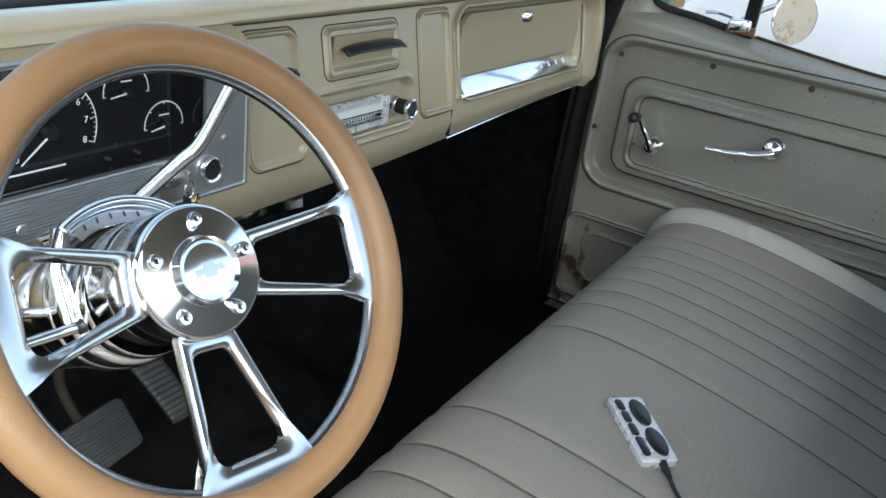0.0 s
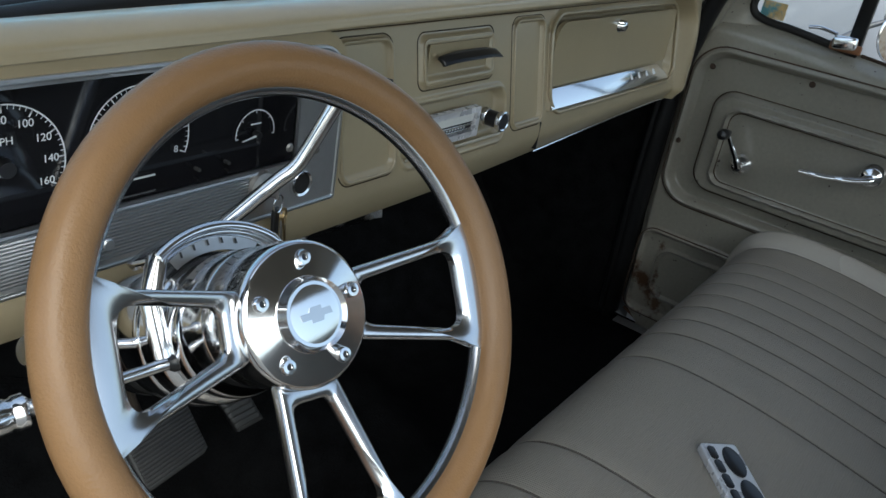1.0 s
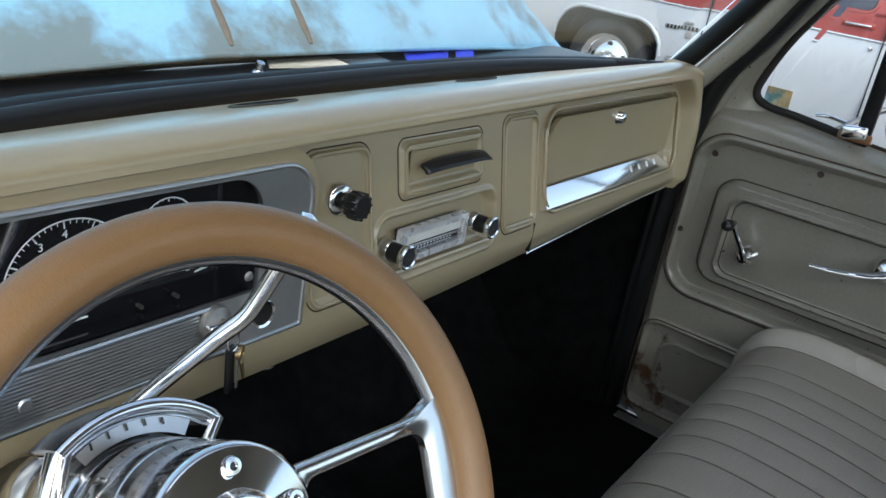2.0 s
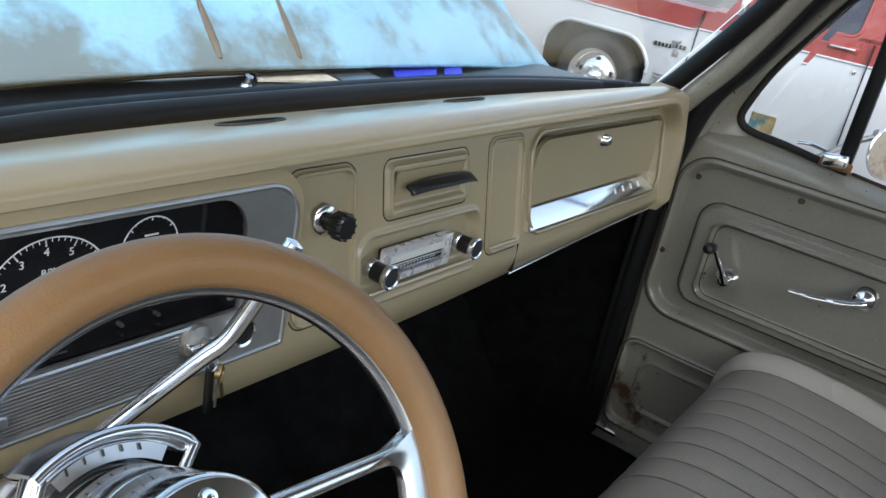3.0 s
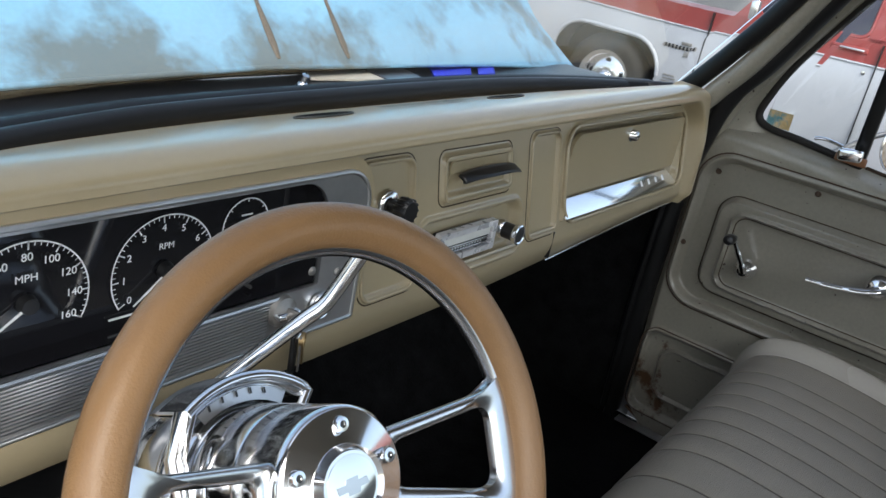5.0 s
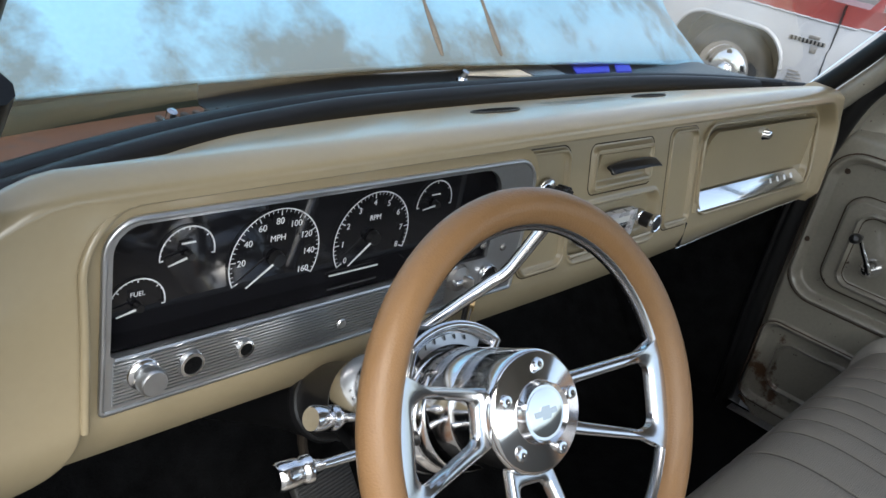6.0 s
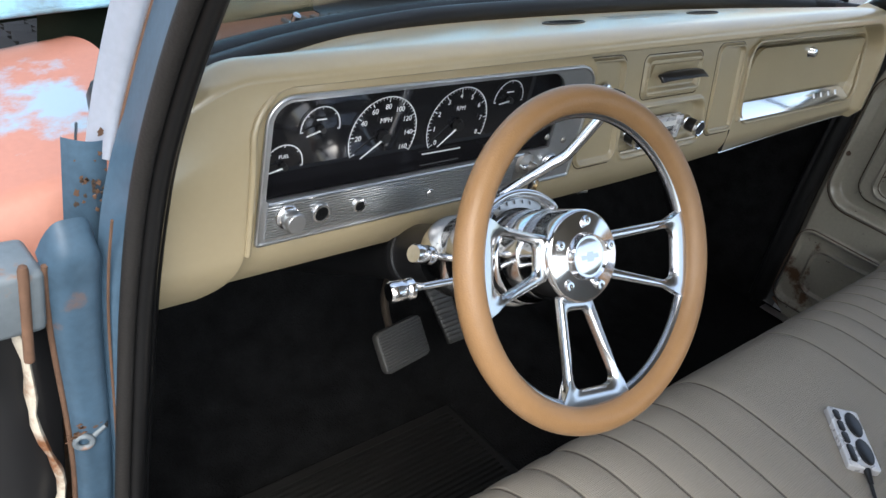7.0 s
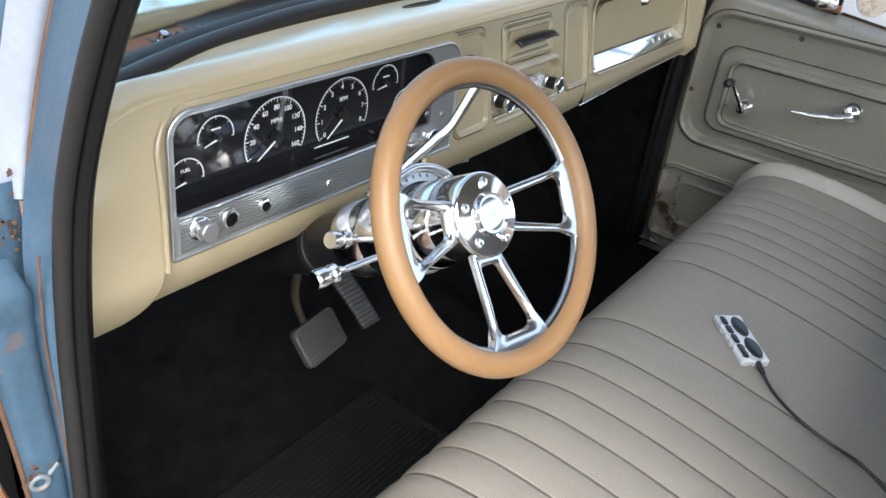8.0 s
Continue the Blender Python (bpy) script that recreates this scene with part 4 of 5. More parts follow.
part("switch_wings", moved(box(-0.012, 0.012, -0.003, 0.003, 0.0, 0.012, 0.002), basis((-0.304, 0.238, 1.197), (0, -1, 0))), CHROME, ignition)

keys = thing("key_bunch", "ignition keys and a black fob hanging from the dashboard", "keys")
part("inserted_key", moved(box(-0.0012, 0.0012, -0.006, 0.006, 0.0, 0.016, 0.001), basis((-0.304, 0.232, 1.197), (0, -1, 0.1))), STEEL, keys)
part("key_ring", tube([(-0.299 + 0.007 * math.cos(a), 0.221 + 0.002 * math.cos(a), 1.186 + 0.008 * math.sin(a)) for a in steps(0, 2 * math.pi, 24)[:-1]], 0.0008, 6, closed=True), CHROME, keys)
part("brass_key", moved(join(box(-0.006, 0.006, -0.001, 0.001, -0.014, 0.0, 0.003), box(-0.003, 0.003, -0.0009, 0.0009, -0.042, -0.012, 0.001)), pose(-0.294, 0.220, 1.178, 0, -30, 35)), BRASS, keys, "worn brass key")
part("fob", moved(box(-0.0055, 0.0055, -0.002, 0.002, -0.040, 0.0, 0.0015), pose(-0.301, 0.222, 1.182, 0, -3, 25)), BLACK, keys, "black leather fob")
part("fob_strip", moved(box(-0.0015, 0.0015, -0.0035, -0.0018, -0.038, -0.004, 0.0005), pose(-0.297, 0.222, 1.182, 0, -3, 25)), STEEL, keys)

# heater control, ashtray, radio
heater = knob_at("heater_knob", (-0.156, 0.262, 1.260), 0.0115, 0.030, BLACK, dash, "black fluted pull knob", 0.0155)
for i in range(12):
    a = radians(30 * i)
    c = basis((-0.156, 0.262, 1.260), (0, -1, 0.08)) @ Vector((0.0112 * math.cos(a), 0.0112 * math.sin(a), 0.0225))
    part("flute", lathe([(0, 0.008), (0.0018, 0.006), (0.0018, -0.005), (0, -0.008)], basis(c, (0, -1, 0.08)), 6), BLACK, heater)
ashtray = part("ashtray_front", prism(rrect(-0.060, 0.052, 1.256, 1.292, 0.003), 0.002, on_face(0.263)), DASH, dash)


def pull(x, v):
    """A curled grip that stands off the ashtray front and droops at its ends."""
    u = (x - 0.0025) / 0.0555
    sag = 0.008 * abs(u) ** 3
    a = v * math.pi * 0.8
    return (x, 0.254 - 0.016 * math.sin(a) * (1 - 0.3 * u * u), 1.2845 - 0.006 * v - sag * 0.5 - 0.003 * math.sin(a))


bmv = sheet(pull, steps(-0.053, 0.058, 28), steps(0, 1, 10))
grip = part("ashtray_grip", bmv, BLACK, ashtray, "curled black plastic pull")
grip.modifiers.new("thickness", "SOLIDIFY").thickness = 0.003
part("ashtray_trim", tube([(x, 0.2555 + 0.2 * (z - 1.26), z) for x, z in rrect(-0.0695, 0.0605, 1.251, 1.297, 0.007)], 0.0016, 6, closed=True), DASH, ashtray)

radio = part("radio", prism(rrect(-0.068, 0.031, 1.186, 1.2135, 0.002), 0.010, on_face(0.262)), BLACK, dash, "chrome-framed push-button car radio")
# pale silver in place of chrome, so the sky reflection sits in the colour
part("radio_frame", frame_plate(rrect(-0.0745, 0.037, 1.1815, 1.2175, 0.002), rrect(-0.067, 0.0300, 1.1885, 1.2108, 0.001), 0.008, on_face(0.254)), SILVERCASE, radio, "radio frame with sky reflection put into its pale colour")
part("dial_window", prism(rrect(-0.066, 0.029, 1.1998, 1.2102, 0.001), 0.001, on_face(0.2505)), DIAL, radio, "glossy dial window")
for z in (1.1918, 1.1975):
    part("trim_bar", box(-0.0668, 0.0298, 0.2475, 0.2505, z - 0.0011, z + 0.0011, 0.0004), CHROME, radio)
for i in range(12):
    part("print_bar", box(-0.049 + 0.0055 * i, -0.0465 + 0.0055 * i, 0.2498, 0.2502, 1.1935, 1.1958, 0), MARK, radio)
for x in (-0.085, 0.062):
    k = part("radio_knob", lathe([(0.0045, 0.0), (0.0045, 0.025), (0.0115, 0.028), (0.0124, 0.030), (0.0124, 0.034), (0.0108, 0.035), (0.0092, 0.034), (0.0092, 0.028), (0.0, 0.027)], basis((x, 0.262, 1.1985), (0, -1, 0.03)), 28), CHROME, radio, "chrome ring radio knob")
    part("knob_centre", lathe([(0, 0.0345), (0.0088, 0.0343), (0.0091, 0.0335), (0.0091, 0.028)], basis((x, 0.262, 1.1985), (0, -1, 0.03)), 24), TYRE, k)
    part("rear_ring", lathe([(0.005, 0.014), (0.010, 0.013), (0.0118, 0.009), (0.0118, 0.003), (0.006, 0.0)], basis((x, 0.262, 1.1985), (0, -1, 0.03)), 28), CHROME, k)
    part("shaft_sleeve", lathe([(0.0098, 0.0285), (0.0098, 0.010)], basis((x, 0.262, 1.1985), (0, -1, 0.03)), 20), BLACK, k)
part("radio_lip", tube([(-0.100, 0.2445, 1.1765), (0.086, 0.2445, 1.1765)], 0.0022, 6), DASH, dash)
part("panel_lip", tube([(0.116, 0.2435, 1.183), (0.178, 0.2435, 1.183)], 0.0016, 6), DASH, dash)

# glovebox
glove = part("glovebox_door", prism(rrect(0.211, 0.612, 1.2150, 1.300, (0.012, 0.024, 0.002, 0.002), 8), 0.006, on_face(0.265)), DASH, dash, "tan painted glovebox door")
lock = part("glovebox_lock", lathe([(0, 0.012), (0.005, 0.012), (0.0075, 0.010), (0.0085, 0.004), (0.0105, 0.002), (0.0105, 0.0)], basis((0.398, 0.261, 1.285), (0, -1, 0.1)), 24), CHROME, glove, "chrome lock button")
part("lock_slot", moved(box(-0.0045, 0.0045, -0.0012, 0.0012, 0.0105, 0.0125, 0), basis((0.398, 0.261, 1.285), (0, -1, 0.1))), BLACK, lock)
STRIP = Matrix.Translation((0, 0.242, 1.188)) @ Matrix.Rotation(radians(-33), 4, "X") @ UPRIGHT
strip = part("chrome_strip", prism([(0.203, 0), (0.603, 0), (0.592, 0.012), (0.570, 0.028), (0.208, 0.028)], 0.004, STRIP, 0.0012), BRIGHT, dash, "mirror-bright trim strip below the glovebox")
for i in range(4):
    part("raised_bar", moved(box(0.462 + 0.029 * i, 0.465 + 0.029 * i, 0.012, 0.021, 0.0035, 0.0052, 0.0003), STRIP), BRUSHED, strip)
part("strip_rim", tube([(0.203, 0.2455, 1.187), (0.604, 0.2455, 1.187)], 0.0014, 6), CHROME, strip)
part("lower_trim", tube([(x, dash_base(BOTTOM + 0.002) - 0.0035, BOTTOM + 0.0025 + low_lift(x)) for x in steps(0.188, 0.63, 16)], 0.0014, 6), CHROME, dash, "thin bright trim along the lower edge")
part("panel_joint", box(0.1828, 0.1838, 0.2410, 0.2600, BOTTOM + 0.016, 1.176, 0), BLACK, dash)


# openings in the dash top
def top_at(x, y):
    back, nose = 0.475 - 0.13 * abs(x / 0.75) ** 3, dash_base(NOSE_Z) - LIP
    return dash_top(x, 0.3 + 0.7 * (y - nose - NOSE_R) / (back - nose - NOSE_R))[2]


for x, y in ((-0.195, 0.322), (0.128, 0.326)):
    vent = part("defroster_vent", tube([(x + 0.036 * math.cos(a), y + 0.0135 * math.sin(a), top_at(x + 0.036 * math.cos(a), y + 0.0135 * math.sin(a)) + 0.0008) for a in steps(0, 2 * math.pi, 40)[:-1]], 0.0011, 6, closed=True), GREY, dash, "oval defroster opening")
    part("vent_mouth", ([(x + 0.035 * math.cos(a), y + 0.0125 * math.sin(a), top_at(x + 0.035 * math.cos(a), y + 0.0125 * math.sin(a)) + 0.0018) for a in steps(0, 2 * math.pi, 40)[:-1]], [tuple(range(40))]), CARPET, vent)
for i in range(18):
    x = -0.095 + 0.0088 * i
    part("grille_slot", ([(x + dx, 0.335 + dy, top_at(x + dx, 0.335 + dy) + 0.0018) for dx, dy in ((0, -0.011), (0.003, -0.011), (0.003, 0.011), (0, 0.011))], [(0, 1, 2, 3)]), TYRE, dash)

# ---- steering wheel ----
WHEEL = basis((-0.4686, 0.0085, 1.2431), (-0.073, -0.8555, 0.5127))
HUB = basis((-0.4715, 0.0023, 1.2507), (-0.110, -0.858, 0.501)) @ Matrix.Diagonal((0.955, 0.955, 1, 1))
RIM_R, RIM_T = 0.137, 0.0123
wheel = thing("steering_wheel", "polished aluminium three-spoke steering wheel with tan leather rim", "steering wheel")
ring = [WHEEL @ Vector((RIM_R * math.cos(a), RIM_R * math.sin(a), 0)) for a in steps(0, 2 * math.pi, 96)[:-1]]
part("rim", tube(ring, RIM_T, 20, closed=True), LEATHER, wheel, "tan leather half-wrap rim")
inner_ring = [WHEEL @ Vector(((RIM_R - 0.0100) * math.cos(a), (RIM_R - 0.0100) * math.sin(a), -0.0045)) for a in steps(0, 2 * math.pi, 96)[:-1]]
part("inner_band", tube(inner_ring, 0.0058, 12, closed=True), DARKALU, wheel, "polished aluminium inner band")


def soft(points, r, n=5):
    """Rounds the corners of an outline."""
    out, k = [], len(points)
    for i in range(k):
        a, b, c = Vector(points[i - 1]), Vector(points[i]), Vector(points[(i + 1) % k])
        q = r[i] if isinstance(r, (list, tuple)) else r
        p, s = b + (a - b).normalized() * q, b + (c - b).normalized() * q
        out += [tuple(p * (1 - t) ** 2 + b * 2 * t * (1 - t) + s * t * t) for t in steps(0, 1, n)]
    return out


def spoke(angle):
    outer = soft([(0.036, -0.0200), (0.116, -0.0345), (0.135, -0.050), (0.135, 0.050), (0.116, 0.0345), (0.036, 0.0200)], [0.002, 0.014, 0.001, 0.001, 0.014, 0.002], 6)
    inner = soft([(0.0485, -0.0130), (0.08, -0.0198), (0.1150, -0.0272), (0.1150, 0.0272), (0.08, 0.0198), (0.0485, 0.0130)], [0.006, 0.002, 0.014, 0.014, 0.002, 0.006], 6)
    m = WHEEL @ pose(0, 0, 0, 0, 0, angle) @ Matrix.Diagonal((0.96, 0.97, 1, 1))
    def lift(x, y, z):
        r = math.hypot(x, y)
        return -0.0215 + 0.0195 * ramp(r, 0.034, 0.128) + z

    rise = HUB.translation - WHEEL.translation
    rise -= rise.dot(WHEEL.col[2].to_3d()) * WHEEL.col[2].to_3d()
    n = len(outer)
    mid = [((a + c) / 2, (b + d) / 2) for (a, b), (c, d) in zip(outer, inner)]
    def between(f):
        return [(a + (c - a) * f, b + (d - b) * f) for (a, b), (c, d) in zip(outer, inner)]

    rows = ((outer, -0.005), (outer, 0.0005), (between(0.12), 0.0022), (between(0.3), 0.003), (between(0.7), 0.003), (between(0.88), 0.0022), (inner, 0.0005), (inner, -0.005), (mid, -0.006))
    verts = [tuple(m @ Vector((x, y, lift(x, y, z))) + rise * (1 - ramp(math.hypot(x, y), 0.03, 0.13))) for loop, z in rows for x, y in loop]
    k = len(rows)
    faces = [(a * n + i, a * n + (i + 1) % n, (a + 1) % k * n + (i + 1) % n, (a + 1) % k * n + i) for a in range(k) for i in range(n)]
    return part("spoke", (verts, faces), ALU, wheel, "polished split spoke")


for angle in (-7, 173, 263):
    spoke(angle)
hub = part("hub", lathe([(0.0, -0.013), (0.0185, -0.013), (0.0205, -0.0105), (0.0215, -0.0175), (0.0225, -0.0185), (0.0395, -0.0185), (0.0425, -0.021), (0.043, -0.025), (0.043, -0.060), (0.0424, -0.061), (0.043, -0.062), (0.043, -0.092)], HUB, 64), POLISHED, wheel, "polished machined hub")
for i in range(5):
    a = radians(83 + 72 * i)
    b = HUB @ Vector((0.0325 * math.cos(a), 0.0325 * math.sin(a), -0.0185))
    bolt = part("hub_bolt", lathe([(0, 0.0015), (0.002, 0.0015), (0.002, 0.003), (0.0038, 0.0028), (0.0046, 0.001), (0.0046, 0)], basis(b, HUB.to_3x3() @ Vector((0, 0, 1))), 16), CHROME, hub, "countersunk hub bolt")
    part("hex_socket", lathe([(0, 0.0017), (0.0019, 0.0017), (0.0019, 0.0012)], basis(b, HUB.to_3x3() @ Vector((0, 0, 1))), 6), BLACK, bolt)
button = part("horn_button", lathe([(0, 0.0018), (0.006, 0.0017), (0.012, 0.0014), (0.0165, 0.0008), (0.017, 0)], HUB @ Matrix.Translation((0, 0, -0.0135)), 40), BRIGHT, wheel, "engraved aluminium horn button")
part("engraved_badge", prism([(-0.010, -0.0022), (-0.004, -0.0022), (-0.004, -0.0045), (0.004, -0.0045), (0.005, -0.0018), (0.011, -0.0018), (0.010, 0.0022), (0.004, 0.0022), (0.004, 0.0045), (-0.004, 0.0045), (-0.005, 0.0018), (-0.011, 0.0018)], 0.0004, HUB @ Matrix.Translation((0, 0, -0.0121))), ALU, button)

# ---- steering column ----
AXIS = Vector((0.073, 0.8555, -0.5127))
TOP = WHEEL.translation


def along(s, side=0.0, up=0.0):
    return WHEEL @ Vector((side, up, -s))


column = thing("steering_column", "polished tilt steering column with chrome levers", "steering column")
down = basis(TOP, AXIS)
part("upper_shroud", lathe([(0.042, 0.078), (0.0435, 0.080), (0.0435, 0.094), (0.0428, 0.095), (0.0465, 0.098), (0.0475, 0.104), (0.0475, 0.130), (0.046, 0.150), (0.042, 0.158)], down, 56), CHROME, column, "polished ringed column head")
part("clamp_ring", lathe([(0.0474, 0.116), (0.049, 0.118), (0.049, 0.122), (0.0474, 0.124)], down, 48), CHROME, column)
part("column_tube", lathe([(0.036, 0.150), (0.043, 0.156), (0.043, 0.196), (0.040, 0.204), (0.034, 0.206)], down, 40), CHROME, column, "polished column bowl")
part("column_jacket", lathe([(0.034, 0.19), (0.034, 0.30), (0.030, 0.31), (0.030, 0.62)], down, 32), BLACK, column, "black column jacket")


# black ring stands in for the shadow where the column enters the dashboard
part("dash_boot", lathe([(0.030, 0.262), (0.036, 0.264), (0.038, 0.270), (0.036, 0.276), (0.030, 0.278)], down, 40), BLACK, column, "black ring put in as shade at the dashboard")


def lever(name, root, tip, r, head):
    v = (Vector(tip) - Vector(root)).normalized()
    lv = part(name, tube([root, tip], [r, r * 0.85], 10), CHROME, column, "chrome column lever")
    part("lever_tip", lathe([(0.003, -0.022), (0.0055, -0.014), (head, -0.011), (head, -0.006), (head * 0.9, -0.005), (head * 0.9, -0.003), (head, -0.002), (head, 0.010), (head * 0.86, 0.012), (0, 0.012)], basis(tip, v), 24), CHROME, lv, "knurled chrome lever tip")
    part("lever_root", lathe([(0.007, -0.004), (0.006, 0.003), (0.004, 0.006)], basis(root, v), 18), BLACK, lv)
    return lv


lever("turn_lever", along(0.092, -0.040, -0.008), (-0.594, 0.104, 1.186), 0.0038, 0.0095)
lever("tilt_lever", along(0.125, -0.040, 0.004), (-0.560, 0.121, 1.204), 0.0036, 0.0090)
shift = part("shift_lever", tube(curve([(-0.425, 0.188, 1.183), (-0.400, 0.172, 1.213), (-0.372, 0.153, 1.246), (-0.360, 0.146, 1.258), (-0.352, 0.142, 1.272), (-0.343, 0.136, 1.294), (-0.334, 0.130, 1.316)], 8), 0.0056, 14), CHROME, column, "bent chrome shift lever")
part("shift_grip", lathe([(0.0056, -0.006), (0.0065, 0.0), (0.006, 0.010), (0, 0.012)], basis((-0.334, 0.130, 1.316), (0.36, -0.24, 0.90)), 20), CHROME, shift)


def gate(a, s):
    r = 0.065
    return along(s, r * math.sin(radians(a)), r * math.cos(radians(a)) * 0.95)


housing = part("shift_indicator", sheet(lambda a, s: tuple(gate(a, s)), steps(-32, 46, 28), steps(0.090, 0.132, 5)), CHROME, column, "arched chrome gear indicator housing")
housing.modifiers.new("thickness", "SOLIDIFY").thickness = 0.006
part("housing_rim", tube([gate(a, 0.089) for a in steps(-33, 47, 24)] + [along(0.089, 0.042 * math.sin(radians(52)), 0.042 * math.cos(radians(52)))], 0.0034, 8), CHROME, housing)
part("housing_leg", tube([gate(-32, 0.092), along(0.092, -0.046, 0.030), along(0.094, -0.047, -0.004)], 0.0062, 10, flat=0.5), CHROME, housing, "flat chrome bracket")
dialplate = part("indicator_face", sheet(lambda a, u: tuple(along(0.094, (0.050 + 0.012 * u) * math.sin(radians(a)), (0.050 + 0.012 * u) * math.cos(radians(a)) * 0.95)), steps(-28, 36, 20), [0, 1]), BRUSHED, housing, "pale gear indicator window")
for i in range(5):
    a = -20 + 10 * i
    part("print_bar", moved(box(-0.0006, 0.0006, -0.0018, 0.0018, 0, 0.0006, 0), basis(along(0.0932, 0.056 * math.sin(radians(a)), 0.056 * math.cos(radians(a)) * 0.95), -AXIS, (0, 0.51, 0.86))), BLACK, dialplate)

# ---- pedals, mat and loose things on the floor ----
brake = thing("brake_pedal", "ribbed black rubber brake pedal on a steel arm", "pedal")
PAD = basis((-0.289, 0.390, 0.808), (0.08, -0.80, 0.60), (-0.02, 0, 1))
part("pad", moved(prism(rrect(-0.047, 0.047, -0.033, 0.033, 0.010), 0.014, None, 0.003), PAD), GREY, brake, "ribbed grey rubber pad")
for i in range(13):
    part("pad_rib", moved(box(-0.044, 0.044, -0.028 + 0.0045 * i, -0.0258 + 0.0045 * i, 0.013, 0.0165, 0.0006), PAD), GREY, brake)
part("pedal_arm", tube(curve([(-0.297, 0.41, 0.83), (-0.314, 0.415, 0.89), (-0.324, 0.395, 0.98), (-0.324, 0.395, 1.09), (-0.32, 0.42, 1.17)], 6), 0.010, 10, flat=0.6), ARM, brake, "worn steel pedal arm")
gas = thing("accelerator_pedal", "long ribbed rubber accelerator pedal", "pedal")


def gas_point(u, v):
    w = 0.020 + 0.003 * v
    return (-0.158 - 0.045 * v - 0.02 * v * v + u * w, 0.389 + 0.085 * v + 0.02 * v * v, 0.770 + 0.15 * v + 0.02 * v * v - 0.0015 * (int(v * 46) % 2))


pedal = part("pad", sheet(gas_point, steps(-1, 1, 6), steps(0, 1.4, 128)), GREY, gas, "ribbed grey rubber tread")
pedal.modifiers.new("thickness", "SOLIDIFY").thickness = 0.008
part("pedal_rod", tube([(-0.223, 0.492, 0.937), (-0.22, 0.55, 0.97), (-0.215, 0.62, 0.98)], 0.005, 8), STEEL, gas)
mat = part("floor_mat", sheet(lambda y, x: (x, y, FLOOR_Z + 0.006 + (0.0052 * (math.sin((y - 0.2) * 2 * math.pi / 0.0095) > -0.2) if -0.735 < x < -0.185 and y < 0.345 else 0.004)), steps(-0.10, 0.36, 420), [-0.765, -0.75, -0.736, -0.734, -0.45, -0.186, -0.184, -0.175, -0.168]), MATRUB)
tagged(mat, "black ribbed rubber mat on the driver's floor", "floor mat")
mat.modifiers.new("thickness", "SOLIDIFY").thickness = 0.004
foil = part("foil_insulation", sheet(lambda x, z: (x, 0.325 + 0.010 * noise.noise((x * 45, z * 45, 0)) + 0.4 * (1.07 - z), z), steps(-0.168, -0.02, 60), steps(1.058, 1.095, 16)), FOIL)
tagged(foil, "crinkled silver foil insulation hanging under the dashboard", "insulation")

# ---- door hardware ----
crank = part("window_crank", lathe([(0.0, 0.022), (0.010, 0.021), (0.014, 0.014), (0.021, 0.005), (0.023, 0.0)], basis((0.796, 0.160, 0.950), (-1, 0, 0)), 28), CHROME, door, "chrome window crank")
part("crank_arm", tube(curve([(0.777, 0.160, 0.950), (0.771, 0.165, 0.966), (0.765, 0.179, 0.991), (0.758, 0.190, 1.014)], 5), [0.0105] * 5 + [0.008] * 5 + [0.0068] * 6, 12, flat=0.6), CHROME, crank)
part("crank_knob", lathe([(0, -0.002), (0.006, -0.001), (0.007, 0.006), (0.0105, 0.016), (0.0115, 0.026), (0.009, 0.034), (0, 0.037)], basis((0.762, 0.191, 1.015), (-1, 0.05, 0.03)), 20), BLACK, crank, "black crank knob")
handle = part("door_handle", lathe([(0.0, 0.020), (0.014, 0.019), (0.020, 0.012), (0.024, 0.004), (0.025, 0.0)], basis((0.796, -0.068, 1.010), (-1, 0, 0)), 32), CHROME, door, "chrome door handle")
part("handle_lever", tube(curve([(0.776, -0.070, 1.010), (0.764, -0.052, 1.004), (0.757, -0.020, 0.998), (0.752, 0.012, 0.994), (0.747, 0.044, 0.993)], 6), [0.013] * 4 + [0.0095] * 8 + [0.0078] * 8 + [0.0065] * 5, 14, flat=0.65), CHROME, handle)
for y, z in ((0.272, 1.122), (0.085, 1.140), (-0.100, 1.140), (0.296, 0.955), (-0.29, 1.14)):
    part("screw", lathe([(0, 0.003), (0.0045, 0.0025), (0.006, 0.0)], basis((0.805, y, z), (-1, 0, 0)), 14), DARKRUST, door, "rusty screw head")
latch = part("vent_latch", moved(box(-0.022, 0.020, -0.010, 0.010, -0.012, 0.012, 0.006, 3), pose(0.815, 0.060, 1.226, 0, 8, 90)), CHROME, door, "chrome vent window latch")
part("latch_lever", tube(curve([(0.812, 0.075, 1.238), (0.808, 0.105, 1.243), (0.806, 0.125, 1.240)], 4), 0.005, 8, flat=0.7), CHROME, latch)
part("latch_plate", box(0.822, 0.830, 0.030, 0.085, 1.208, 1.225, 0.003), RUSTY, door)
sticker = part("sticker", sheet(lambda y, z: (0.8395, y, z), steps(0.180, 0.226, 4), steps(1.234, 1.266, 4)), STICKER, door, "faded sticker on the vent window")
part("sill_chip", tube([(0.843, y, 1.222 - 0.125 * ramp(0.29 - y, 0.02, 0.62) * 0.35) for y in steps(-0.7, 0.03, 20)], 0.004, 6), DARKRUST, door, "rusty window felt channel")
part("scuff_strip", box(0.775, 0.800, -0.3, 0.312, 0.505, 0.509, 0.001), BRUSHED, door, "bright sill scuff strip")

